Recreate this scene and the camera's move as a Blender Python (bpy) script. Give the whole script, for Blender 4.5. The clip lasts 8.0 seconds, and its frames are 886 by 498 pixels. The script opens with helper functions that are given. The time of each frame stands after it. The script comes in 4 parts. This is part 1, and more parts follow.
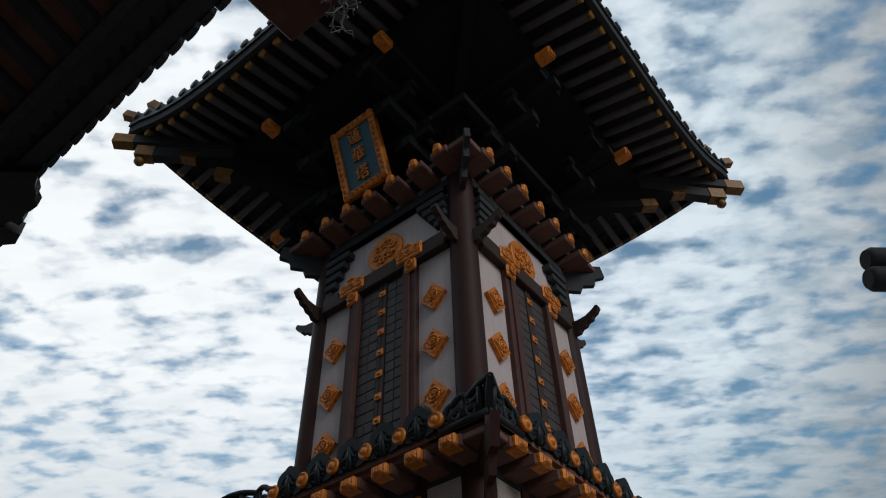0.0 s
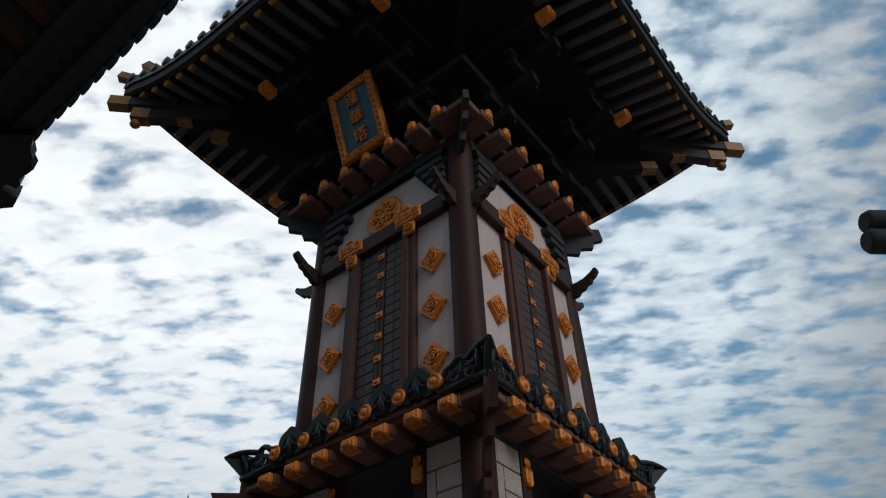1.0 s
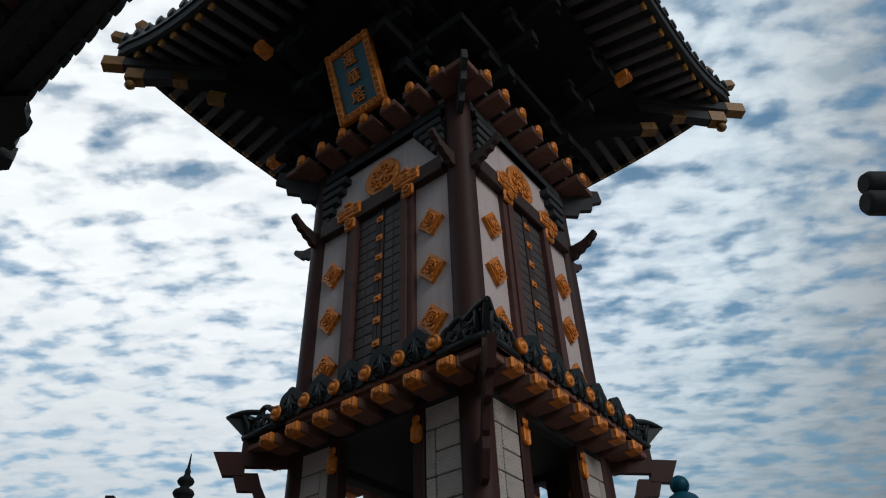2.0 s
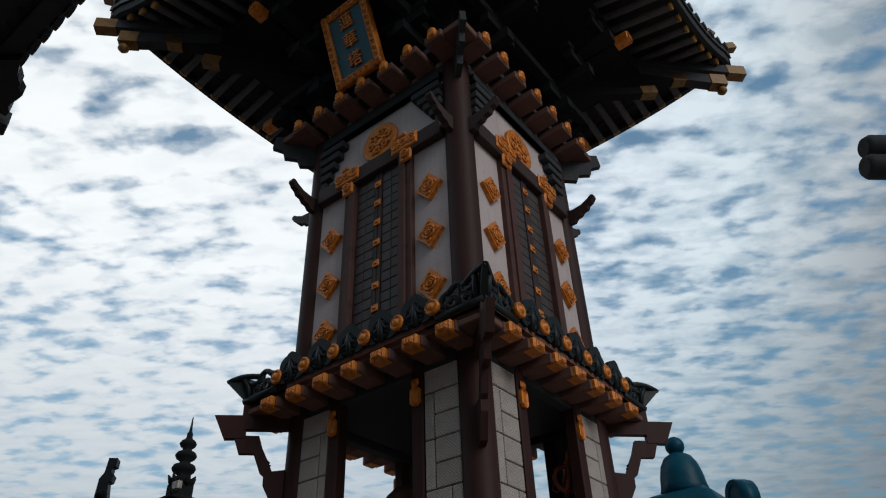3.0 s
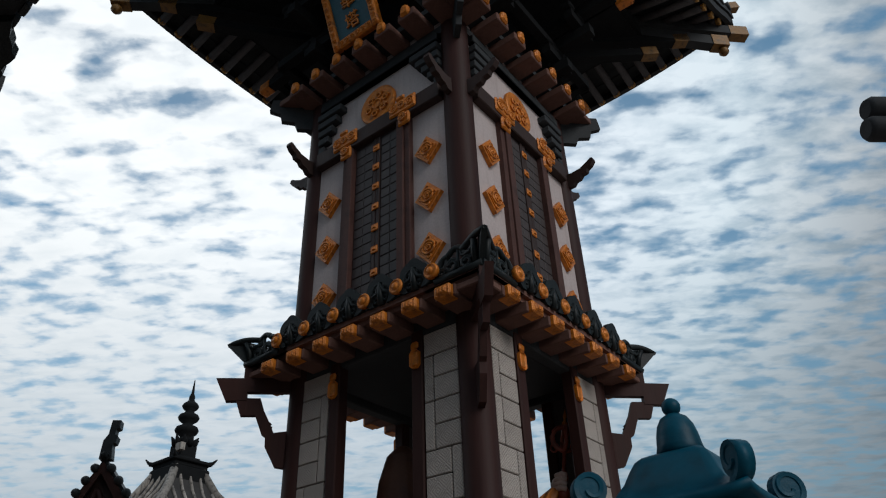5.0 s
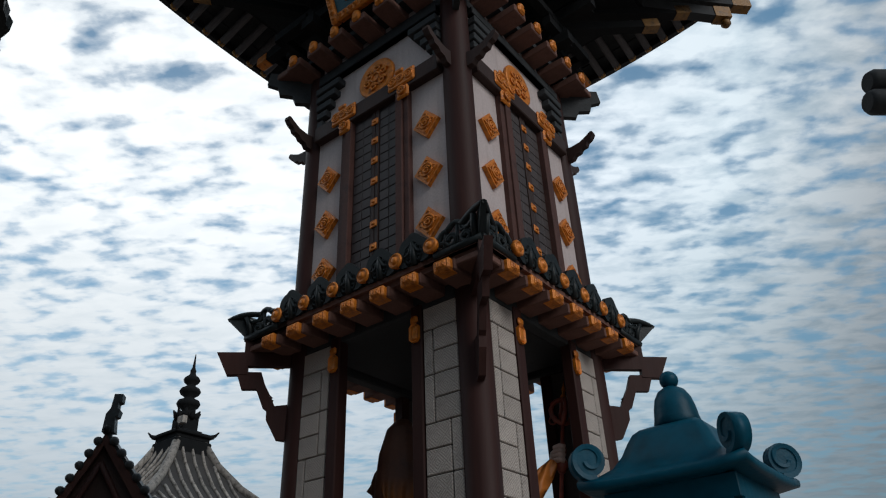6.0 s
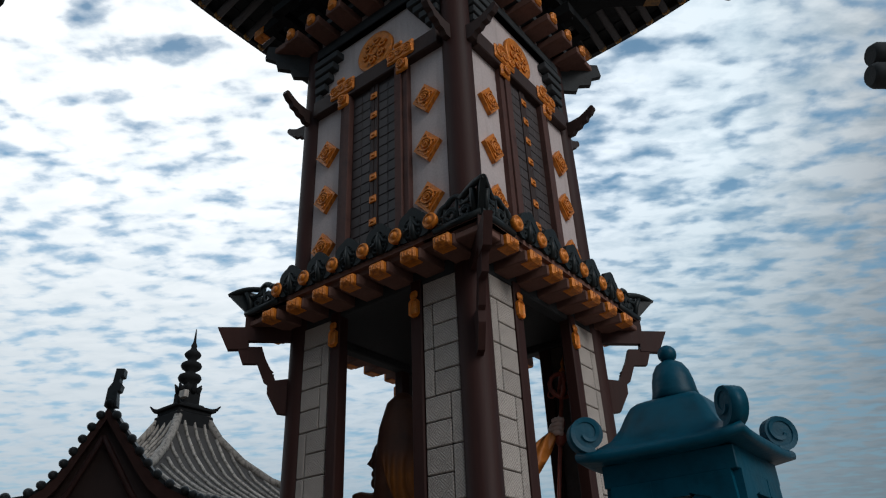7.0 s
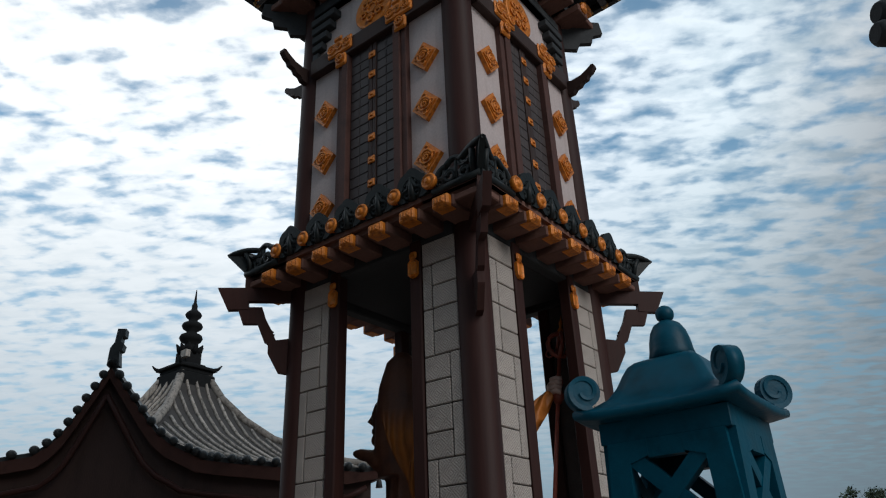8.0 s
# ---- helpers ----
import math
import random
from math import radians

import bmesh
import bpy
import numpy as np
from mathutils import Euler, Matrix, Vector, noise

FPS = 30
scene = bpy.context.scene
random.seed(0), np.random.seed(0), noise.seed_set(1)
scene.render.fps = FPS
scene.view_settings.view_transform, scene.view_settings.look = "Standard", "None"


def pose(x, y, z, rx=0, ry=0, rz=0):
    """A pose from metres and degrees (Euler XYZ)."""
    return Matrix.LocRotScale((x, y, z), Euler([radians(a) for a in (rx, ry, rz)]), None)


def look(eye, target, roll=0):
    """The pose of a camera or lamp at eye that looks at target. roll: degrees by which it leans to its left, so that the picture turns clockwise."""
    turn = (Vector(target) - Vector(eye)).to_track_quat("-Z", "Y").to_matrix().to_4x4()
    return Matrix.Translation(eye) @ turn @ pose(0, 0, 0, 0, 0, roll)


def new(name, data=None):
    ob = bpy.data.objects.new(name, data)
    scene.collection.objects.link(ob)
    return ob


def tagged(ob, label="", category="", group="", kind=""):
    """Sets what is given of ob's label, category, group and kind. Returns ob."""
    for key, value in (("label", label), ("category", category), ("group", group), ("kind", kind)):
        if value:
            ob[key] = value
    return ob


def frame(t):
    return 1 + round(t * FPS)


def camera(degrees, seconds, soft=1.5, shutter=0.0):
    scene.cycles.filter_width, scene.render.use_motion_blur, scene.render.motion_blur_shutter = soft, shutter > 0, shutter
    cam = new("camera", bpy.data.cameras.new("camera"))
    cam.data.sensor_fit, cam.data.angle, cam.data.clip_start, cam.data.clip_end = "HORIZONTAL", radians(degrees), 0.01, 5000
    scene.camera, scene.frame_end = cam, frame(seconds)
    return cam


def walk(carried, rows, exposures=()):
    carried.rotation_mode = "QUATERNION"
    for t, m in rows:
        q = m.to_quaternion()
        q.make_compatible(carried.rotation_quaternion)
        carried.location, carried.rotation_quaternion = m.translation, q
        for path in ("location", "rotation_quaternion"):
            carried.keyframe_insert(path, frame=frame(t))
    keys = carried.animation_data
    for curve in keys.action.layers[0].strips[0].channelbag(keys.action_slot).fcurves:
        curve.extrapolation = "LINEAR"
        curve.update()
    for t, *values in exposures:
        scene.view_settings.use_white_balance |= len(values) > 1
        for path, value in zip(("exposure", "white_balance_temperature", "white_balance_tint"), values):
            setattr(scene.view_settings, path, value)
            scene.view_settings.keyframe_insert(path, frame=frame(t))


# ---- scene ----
# A square two-storey shrine tower seen from the ground; the camera stands and tilts down.
EYE = (3.245, -4.694, 1.5)
cam = camera(63.93, 8.0, soft=1.15)
ROWS = [
    (0.0, 135.044, 1.418, 38.451), (0.5, 133.595, 1.499, 38.442), (1.0, 132.060, 1.534, 38.422),
    (1.5, 130.585, 1.593, 38.406), (1.7, 129.97, 1.62, 38.40), (2.8, 126.65, 1.82, 38.365), (3.0, 126.187, 1.849, 38.362),
    (3.5, 124.999, 1.945, 38.365), (4.0, 124.608, 1.965, 38.372), (4.5, 124.217, 1.983, 38.372),
    (4.7, 123.90, 1.995, 38.370), (5.8, 121.52, 2.095, 38.366), (6.0, 121.216, 2.115, 38.366), (6.5, 120.351, 2.160, 38.370),
    (7.0, 119.202, 2.190, 38.362), (7.5, 117.788, 2.205, 38.335), (8.0, 116.033, 2.249, 38.313),
]
walk(cam, [(t, pose(*EYE, rx, ry, rz)) for t, rx, ry, rz in ROWS],
     exposures=[(0.0, -0.22, 6150, 8), (1.5, -0.18, 6150, 8), (3.0, -0.22, 6150, 8), (4.5, -0.17, 6150, 8), (6.0, -0.07, 6150, 8), (8.0, 0.03, 6150, 8)])

# ---- sky and light ----
SUN_AZ, SUN_EL = radians(100), radians(30)       # veiled sun, to the right of the view
THIN_AZ, THIN_EL = radians(-75), radians(38)    # where the cloud sheet is thin and bright


def sky_world():
    w = bpy.data.worlds.new("sky")
    w.use_nodes = True
    scene.world = w
    nt = w.node_tree
    nt.nodes.clear()
    n, l = nt.nodes.new, nt.links.new

    def math_(op, a, b=None, clamp=False):
        m = n("ShaderNodeMath")
        m.operation, m.use_clamp = op, clamp
        for i, v in enumerate((a, b)):
            if v is None:
                continue
            if isinstance(v, (int, float)):
                m.inputs[i].default_value = v
            else:
                l(v, m.inputs[i])
        return m.outputs[0]

    def ramp(fac, stops):
        r = n("ShaderNodeValToRGB")
        r.color_ramp.elements.remove(r.color_ramp.elements[1])
        for i, (p, c) in enumerate(stops):
            e = r.color_ramp.elements[0] if i == 0 else r.color_ramp.elements.new(p)
            e.position, e.color = p, (*c, 1)
        l(fac, r.inputs[0])
        return r.outputs[0]

    tc = n("ShaderNodeTexCoord")
    sep = n("ShaderNodeSeparateXYZ")
    l(tc.outputs["Generated"], sep.inputs[0])
    up = math_("MAXIMUM", sep.outputs[2], 0.02)
    den = math_("ADD", up, 0.10)
    px, py = math_("DIVIDE", sep.outputs[0], den), math_("DIVIDE", sep.outputs[1], den)
    plane = n("ShaderNodeCombineXYZ")
    l(px, plane.inputs[0])
    l(py, plane.inputs[1])
    mp = n("ShaderNodeMapping")
    mp.vector_type = "TEXTURE"
    mp.inputs["Rotation"].default_value = (0, 0, radians(36))
    mp.inputs["Scale"].default_value = (1.30, 0.74, 1.0)
    mp.inputs["Location"].default_value = (3.1, 1.7, 0)
    l(plane.outputs[0], mp.inputs[0])

    def noise_(scale, detail, rough, dist, vec):
        t = n("ShaderNodeTexNoise")
        t.inputs["Scale"].default_value, t.inputs["Detail"].default_value = scale, detail
        t.inputs["Roughness"].default_value, t.inputs["Distortion"].default_value = rough, dist
        l(vec, t.inputs["Vector"])
        return t.outputs["Fac"]

    cells = math_("ADD", math_("MULTIPLY", noise_(13.0, 2.6, 0.45, 0.15, mp.outputs[0]), 0.62), math_("MULTIPLY", noise_(9.0, 4.0, 0.52, 0.15, plane.outputs[0]), 0.38))
    large = noise_(2.2, 3.0, 0.5, 0.2, mp.outputs[0])
    fine = noise_(34.0, 5.0, 0.6, 0.2, mp.outputs[0])
    shade = noise_(12.0, 5.0, 0.55, 0.3, mp.outputs[0])
    # brighter where the sheet is thin
    sunv = Vector((math.sin(THIN_AZ) * math.cos(THIN_EL), math.cos(THIN_AZ) * math.cos(THIN_EL), math.sin(THIN_EL)))
    dot = n("ShaderNodeVectorMath")
    dot.operation = "DOT_PRODUCT"
    l(tc.outputs["Generated"], dot.inputs[0])
    dot.inputs[1].default_value = sunv
    near = n("ShaderNodeMapRange")
    near.inputs["From Min"].default_value, near.inputs["From Max"].default_value = 0.35, 1.0
    l(dot.outputs["Value"], near.inputs["Value"])
    glow = near.outputs[0]
    cover = math_("ADD", math_("ADD", cells, math_("MULTIPLY", math_("SUBTRACT", large, 0.5), 0.22)),
                  math_("ADD", math_("MULTIPLY", math_("SUBTRACT", fine, 0.5), 0.16), math_("MULTIPLY", glow, 0.028)))
    mask = ramp(cover, [(0.0, (0, 0, 0)), (0.37, (0.12, 0.12, 0.12)), (0.44, (0.44, 0.44, 0.44)), (0.49, (0.80, 0.80, 0.80)), (0.55, (1, 1, 1))])
    air = n("ShaderNodeTexSky")
    air.sky_type, air.sun_disc = "NISHITA", False
    air.sun_elevation, air.sun_rotation = SUN_EL, SUN_AZ
    blue = n("ShaderNodeMixRGB")
    blue.blend_type = "MULTIPLY"
    blue.inputs[0].default_value = 1.0
    l(air.outputs[0], blue.inputs[1])
    blue.inputs[2].default_value = (0.104, 0.160, 0.156, 1)
    white = ramp(glow, [(0.0, (0.26, 0.25, 0.25)), (0.15, (0.44, 0.45, 0.46)), (0.42, (0.84, 0.91, 0.94)), (0.65, (0.92, 0.97, 1.01)), (0.85, (1.08, 1.09, 1.09)), (1.0, (1.14, 1.13, 1.10))])
    # thicker puffs are greyer, more so away from the bright side
    grey = n("ShaderNodeMixRGB")
    grey.blend_type = "MULTIPLY"
    l(math_("MULTIPLY", math_("MULTIPLY", math_("SUBTRACT", shade, 0.44, True), 4.5, True), math_("SUBTRACT", 0.95, math_("MULTIPLY", glow, 0.78))), grey.inputs[0])
    l(white, grey.inputs[1])
    grey.inputs[2].default_value = (0.52, 0.61, 0.68, 1)
    mix = n("ShaderNodeMixRGB")
    l(mask, mix.inputs[0])
    l(blue.outputs[0], mix.inputs[1])
    l(grey.outputs[0], mix.inputs[2])
    # low down the clouds merge into a grey-blue veil
    low = n("ShaderNodeMapRange")
    low.inputs["From Min"].default_value, low.inputs["From Max"].default_value = 0.10, 0.55
    low.inputs["To Min"].default_value, low.inputs["To Max"].default_value = 0.96, 0.0
    l(sep.outputs[2], low.inputs["Value"])
    haze = ramp(glow, [(0.0, (0.16, 0.205, 0.235)), (0.35, (0.215, 0.295, 0.345)), (0.6, (0.26, 0.345, 0.405)), (0.85, (0.34, 0.41, 0.46)), (1.0, (0.40, 0.45, 0.48))])
    deep = n("ShaderNodeMixRGB")
    l(low.outputs[0], deep.inputs[0])
    l(mix.outputs[0], deep.inputs[1])
    l(haze, deep.inputs[2])
    mix = deep
    bg = n("ShaderNodeBackground")
    bg.inputs["Strength"].default_value = 1.0
    l(mix.outputs[0], bg.inputs["Color"])
    out = n("ShaderNodeOutputWorld")
    l(bg.outputs[0], out.inputs[0])


sky_world()
sun = new("sun", bpy.data.lights.new("sun", "SUN"))
sun.data.energy, sun.data.angle, sun.data.color = 1.35, radians(35), (1.0, 0.90, 0.85)
sun.matrix_basis = look((0, 0, 30), (-30 * math.sin(SUN_AZ) * math.cos(SUN_EL), -30 * math.cos(SUN_AZ) * math.cos(SUN_EL), 30 - 30 * math.sin(SUN_EL)))


# ---- materials ----
def material(name, base, rough=0.6, metal=0.0, vary=0.25, scale=6.0, bump=0.15, bump_scale=40.0, grain=(1, 1, 1), dirt=None, coat=0.0, rnd=0.0, spec=0.5):
    m = bpy.data.materials.new(name)
    m.use_nodes = True
    nt = m.node_tree
    n, l = nt.nodes.new, nt.links.new
    b = nt.nodes["Principled BSDF"]
    tc = n("ShaderNodeTexCoord")
    mp = n("ShaderNodeMapping")
    mp.inputs["Scale"].default_value = grain
    l(tc.outputs["Object"], mp.inputs[0])
    big = n("ShaderNodeTexNoise")
    big.inputs["Scale"].default_value, big.inputs["Detail"].default_value = scale, 6
    l(mp.outputs[0], big.inputs["Vector"])
    small = n("ShaderNodeTexNoise")
    small.inputs["Scale"].default_value, small.inputs["Detail"].default_value = bump_scale, 4
    l(mp.outputs[0], small.inputs["Vector"])
    lo = tuple(c * (1 - vary) for c in base) if dirt is None else dirt
    hi = tuple(min(1, c * (1 + vary * 0.6)) for c in base)
    r = n("ShaderNodeValToRGB")
    r.color_ramp.elements[0].position, r.color_ramp.elements[0].color = 0.28, (*lo, 1)
    r.color_ramp.elements[1].position, r.color_ramp.elements[1].color = 0.72, (*hi, 1)
    mid = r.color_ramp.elements.new(0.45)
    mid.color = (*base, 1)
    l(big.outputs["Fac"], r.inputs[0])
    mul = n("ShaderNodeMixRGB")
    mul.blend_type = "MULTIPLY"
    mul.inputs[0].default_value = 0.35
    l(r.outputs[0], mul.inputs[1])
    l(small.outputs["Fac"], mul.inputs[2])
    col = mul.outputs[0]
    if rnd:
        info = n("ShaderNodeObjectInfo")
        mr = n("ShaderNodeMapRange")
        mr.inputs["To Min"].default_value, mr.inputs["To Max"].default_value = 1 - rnd, 1 + rnd
        l(info.outputs["Random"], mr.inputs["Value"])
        sc = n("ShaderNodeVectorMath")
        sc.operation = "SCALE"
        l(col, sc.inputs[0])
        l(mr.outputs[0], sc.inputs["Scale"])
        col = sc.outputs[0]
    l(col, b.inputs["Base Color"])
    rr = n("ShaderNodeMapRange")
    rr.inputs["To Min"].default_value, rr.inputs["To Max"].default_value = max(0.05, rough - 0.12), min(1, rough + 0.12)
    l(big.outputs["Fac"], rr.inputs["Value"])
    l(rr.outputs[0], b.inputs["Roughness"])
    b.inputs["Metallic"].default_value = metal
    b.inputs["Coat Weight"].default_value = coat
    b.inputs["Specular IOR Level"].default_value = spec
    bp = n("ShaderNodeBump")
    bp.inputs["Strength"].default_value, bp.inputs["Distance"].default_value = bump, 0.02
    l(small.outputs["Fac"], bp.inputs["Height"])
    l(bp.outputs[0], b.inputs["Normal"])
    return m


WOOD = material("dark_stained_wood", (0.045, 0.026, 0.022), 0.6, spec=0.25, grain=(1, 1, 0.15), bump_scale=60)
COLUMN = material("red_brown_lacquer", (0.042, 0.016, 0.013), 0.58, spec=0.18, grain=(1, 1, 0.1), vary=0.35, bump=0.08)
BARGE = material("faded_red_brown_board", (0.058, 0.027, 0.022), 0.75, spec=0.15, vary=0.4, scale=3)
BEAM = material("brown_painted_beam", (0.095, 0.046, 0.038), 0.65, spec=0.2, vary=0.3)
SOFFIT = material("weathered_brown_board", (0.17, 0.090, 0.070), 0.75, spec=0.2, vary=0.3)
BLACK = material("black_brown_timber", (0.040, 0.044, 0.047), 0.7, spec=0.2)
RAFTER = material("greyed_rafter_timber", (0.092, 0.088, 0.090), 0.7, spec=0.25, rnd=0.2)
PLASTER = material("dusty_white_plaster", (0.58, 0.50, 0.485), 0.85, vary=0.14, scale=2.5, bump=0.12)
CARVED = material("pale_carved_stone", (0.55, 0.49, 0.44), 0.8, vary=0.2, scale=9, bump=0.5, bump_scale=70, rnd=0.10)
JOINT = material("dark_joint", (0.07, 0.06, 0.055), 0.9)
GOLD = material("ochre_gold_paint", (0.66, 0.205, 0.015), 0.45, metal=0.2, vary=0.45, scale=14, bump=0.3, bump_scale=50, dirt=(0.28, 0.075, 0.008))
# darker copy of the gold: the roof corners' shade is put into the paint
SHADED_GOLD = material("shaded_gold_paint", (0.21, 0.105, 0.020), 0.5, metal=0.2, vary=0.45, scale=12, bump=0.25, dirt=(0.07, 0.04, 0.012))
# near-black: the shade under the roof is put into this colour; the spire shares it
UNDER = material("shaded_black_timber", (0.014, 0.015, 0.016), 0.8, spec=0.1)
DULL_GOLD = material("dull_gold_paint", (0.40, 0.20, 0.035), 0.5, metal=0.15, vary=0.45, scale=12, bump=0.25, dirt=(0.14, 0.065, 0.014))
TILE = material("dark_glazed_roof_tile", (0.030, 0.034, 0.036), 0.5, spec=0.25, vary=0.4, bump=0.25)
LEAF = material("blackened_bronze", (0.012, 0.017, 0.018), 0.5, spec=0.25, vary=0.4)
SIGN_BLUE = material("deep_teal_lacquer", (0.014, 0.095, 0.130), 0.5, vary=0.3)
DOOR = material("black_door_boards", (0.050, 0.036, 0.034), 0.6, grain=(1, 1, 0.2), rnd=0.15)
TEAL = material("teal_glazed_stone", (0.002, 0.072, 0.118), 0.45, spec=0.16, vary=0.35, scale=5, bump=0.12, bump_scale=25)
STONE = material("grey_paving_stone", (0.28, 0.27, 0.25), 0.85)
def streaks(m, amount, tint):
    """Rain streaks and grime running down a pale wall."""
    nt = m.node_tree
    n, l = nt.nodes.new, nt.links.new
    b = nt.nodes["Principled BSDF"]
    old = b.inputs["Base Color"].links[0].from_socket
    tc = n("ShaderNodeTexCoord")
    mp = n("ShaderNodeMapping")
    mp.inputs["Scale"].default_value = (14, 14, 0.9)
    l(tc.outputs["Object"], mp.inputs[0])
    t = n("ShaderNodeTexNoise")
    t.inputs["Scale"].default_value, t.inputs["Detail"].default_value = 1.0, 5
    l(mp.outputs[0], t.inputs["Vector"])
    r = n("ShaderNodeMapRange")
    r.inputs["From Min"].default_value, r.inputs["From Max"].default_value = 0.50, 0.72
    r.inputs["To Max"].default_value = amount
    l(t.outputs["Fac"], r.inputs["Value"])
    mix = n("ShaderNodeMixRGB")
    l(r.outputs[0], mix.inputs[0])
    l(old, mix.inputs[1])
    mix.inputs[2].default_value = (*tint, 1)
    l(mix.outputs[0], b.inputs["Base Color"])


def two_tone(m, other):
    """Orange drape painted over the statue's front side."""
    nt = m.node_tree
    n, l = nt.nodes.new, nt.links.new
    b = nt.nodes["Principled BSDF"]
    old = b.inputs["Base Color"].links[0].from_socket
    sep = n("ShaderNodeSeparateXYZ")
    tc = n("ShaderNodeTexCoord")
    l(tc.outputs["Object"], sep.inputs[0])
    wave = n("ShaderNodeTexWave")
    wave.inputs["Scale"].default_value, wave.inputs["Distortion"].default_value = 5.0, 2.5
    l(tc.outputs["Object"], wave.inputs["Vector"])
    slant = n("ShaderNodeMath")
    slant.operation = "MULTIPLY_ADD"
    l(sep.outputs[2], slant.inputs[0])
    slant.inputs[1].default_value = 0.37
    l(sep.outputs[0], slant.inputs[2])
    e = n("ShaderNodeMapRange")
    e.inputs["From Min"].default_value, e.inputs["From Max"].default_value = -0.20, -0.18
    l(slant.outputs[0], e.inputs["Value"])
    h = n("ShaderNodeMapRange")
    h.inputs["From Min"].default_value, h.inputs["From Max"].default_value = 3.10, 2.85
    l(sep.outputs[2], h.inputs["Value"])
    f = n("ShaderNodeMath")
    f.operation = "MULTIPLY"
    l(e.outputs[0], f.inputs[0])
    l(h.outputs[0], f.inputs[1])
    sleeve = n("ShaderNodeMapRange")
    sleeve.inputs["From Min"].default_value, sleeve.inputs["From Max"].default_value = -0.92, -0.84
    l(sep.outputs[0], sleeve.inputs["Value"])
    both = n("ShaderNodeMath")
    both.operation = "MAXIMUM"
    l(f.outputs[0], both.inputs[0])
    l(sleeve.outputs[0], both.inputs[1])
    f = both
    # fold hollows in a deeper orange: crease shade put into the colour
    tone = n("ShaderNodeMixRGB")
    tone.inputs[1].default_value, tone.inputs[2].default_value = (*[c * 0.68 for c in other], 1), (*other, 1)
    l(wave.outputs["Fac"], tone.inputs[0])
    fold = n("ShaderNodeBump")
    fold.inputs["Strength"].default_value, fold.inputs["Distance"].default_value = 0.6, 0.05
    ridge_ = n("ShaderNodeMath")
    ridge_.operation = "MULTIPLY"
    l(wave.outputs["Fac"], ridge_.inputs[0])
    l(f.outputs[0], ridge_.inputs[1])
    l(ridge_.outputs[0], fold.inputs["Height"])
    l(b.inputs["Normal"].links[0].from_socket, fold.inputs["Normal"])
    l(fold.outputs[0], b.inputs["Normal"])
    mix = n("ShaderNodeMixRGB")
    l(f.outputs[0], mix.inputs[0])
    l(old, mix.inputs[1])
    l(tone.outputs[0], mix.inputs[2])
    l(mix.outputs[0], b.inputs["Base Color"])


def fret(m, cell, depth):
    """Slanting carved grooves that change direction from cell to cell."""
    nt = m.node_tree
    n, l = nt.nodes.new, nt.links.new
    b = nt.nodes["Principled BSDF"]
    old = b.inputs["Base Color"].links[0].from_socket
    tc = n("ShaderNodeTexCoord")
    waves = []
    for turn in (45, -45):
        mp = n("ShaderNodeMapping")
        mp.inputs["Rotation"].default_value = (0, radians(turn), 0)
        l(tc.outputs["Object"], mp.inputs[0])
        w = n("ShaderNodeTexWave")
        w.inputs["Scale"].default_value, w.inputs["Distortion"].default_value = 15.0, 0.6
        l(mp.outputs[0], w.inputs["Vector"])
        waves.append(w.outputs["Fac"])
    ck = n("ShaderNodeTexChecker")
    ck.inputs["Scale"].default_value = 1 / cell
    off = n("ShaderNodeMapping")
    off.inputs["Location"].default_value = (0.013, 0.031, 0.017)
    l(tc.outputs["Object"], off.inputs[0])
    l(off.outputs[0], ck.inputs["Vector"])
    mix = n("ShaderNodeMixRGB")
    l(ck.outputs["Fac"], mix.inputs[0])
    l(waves[0], mix.inputs[1])
    l(waves[1], mix.inputs[2])
    cut = n("ShaderNodeMapRange")
    cut.inputs["From Min"].default_value, cut.inputs["From Max"].default_value = 0.2, 0.55
    l(mix.outputs[0], cut.inputs["Value"])
    # grooves darkened as well as sunk, so their shade is partly painted
    dark = n("ShaderNodeMixRGB")
    dark.blend_type = "MULTIPLY"
    dark.inputs[0].default_value = 0.30
    l(old, dark.inputs[1])
    l(cut.outputs[0], dark.inputs[2])
    l(dark.outputs[0], b.inputs["Base Color"])
    bp = n("ShaderNodeBump")
    bp.inputs["Strength"].default_value, bp.inputs["Distance"].default_value = depth, 0.012
    l(cut.outputs[0], bp.inputs["Height"])
    l(b.inputs["Normal"].links[0].from_socket, bp.inputs["Normal"])
    l(bp.outputs[0], b.inputs["Normal"])


STATUE = material("brown_painted_plaster", (0.13, 0.050, 0.026), 0.6, vary=0.3, scale=3, dirt=(0.06, 0.027, 0.02))
fret(CARVED, 0.085, 0.6)
streaks(PLASTER, 0.28, (0.30, 0.24, 0.22))
streaks(COLUMN, 0.5, (0.03, 0.014, 0.012))
two_tone(STATUE, (0.40, 0.125, 0.013))
STAFF = material("red_lacquered_wood", (0.32, 0.070, 0.042), 0.45, vary=0.4, scale=8)
PALE = material("pale_painted_plaster", (0.72, 0.50, 0.42), 0.6)
OLD_TILE = material("weathered_grey_tile", (0.30, 0.275, 0.245), 0.85, vary=0.5, scale=9, dirt=(0.05, 0.042, 0.035), rnd=0.35)
streaks(OLD_TILE, 0.8, (0.05, 0.045, 0.04))
# pans much darker than the rolls laid over them
PAN_TILE = material("dark_pan_tile", (0.045, 0.042, 0.040), 0.85, vary=0.5, scale=3)
WIRE = material("grey_metal_wire", (0.16, 0.17, 0.17), 0.6)
GREEN = material("dark_foliage", (0.035, 0.060, 0.030), 0.8, vary=0.5)
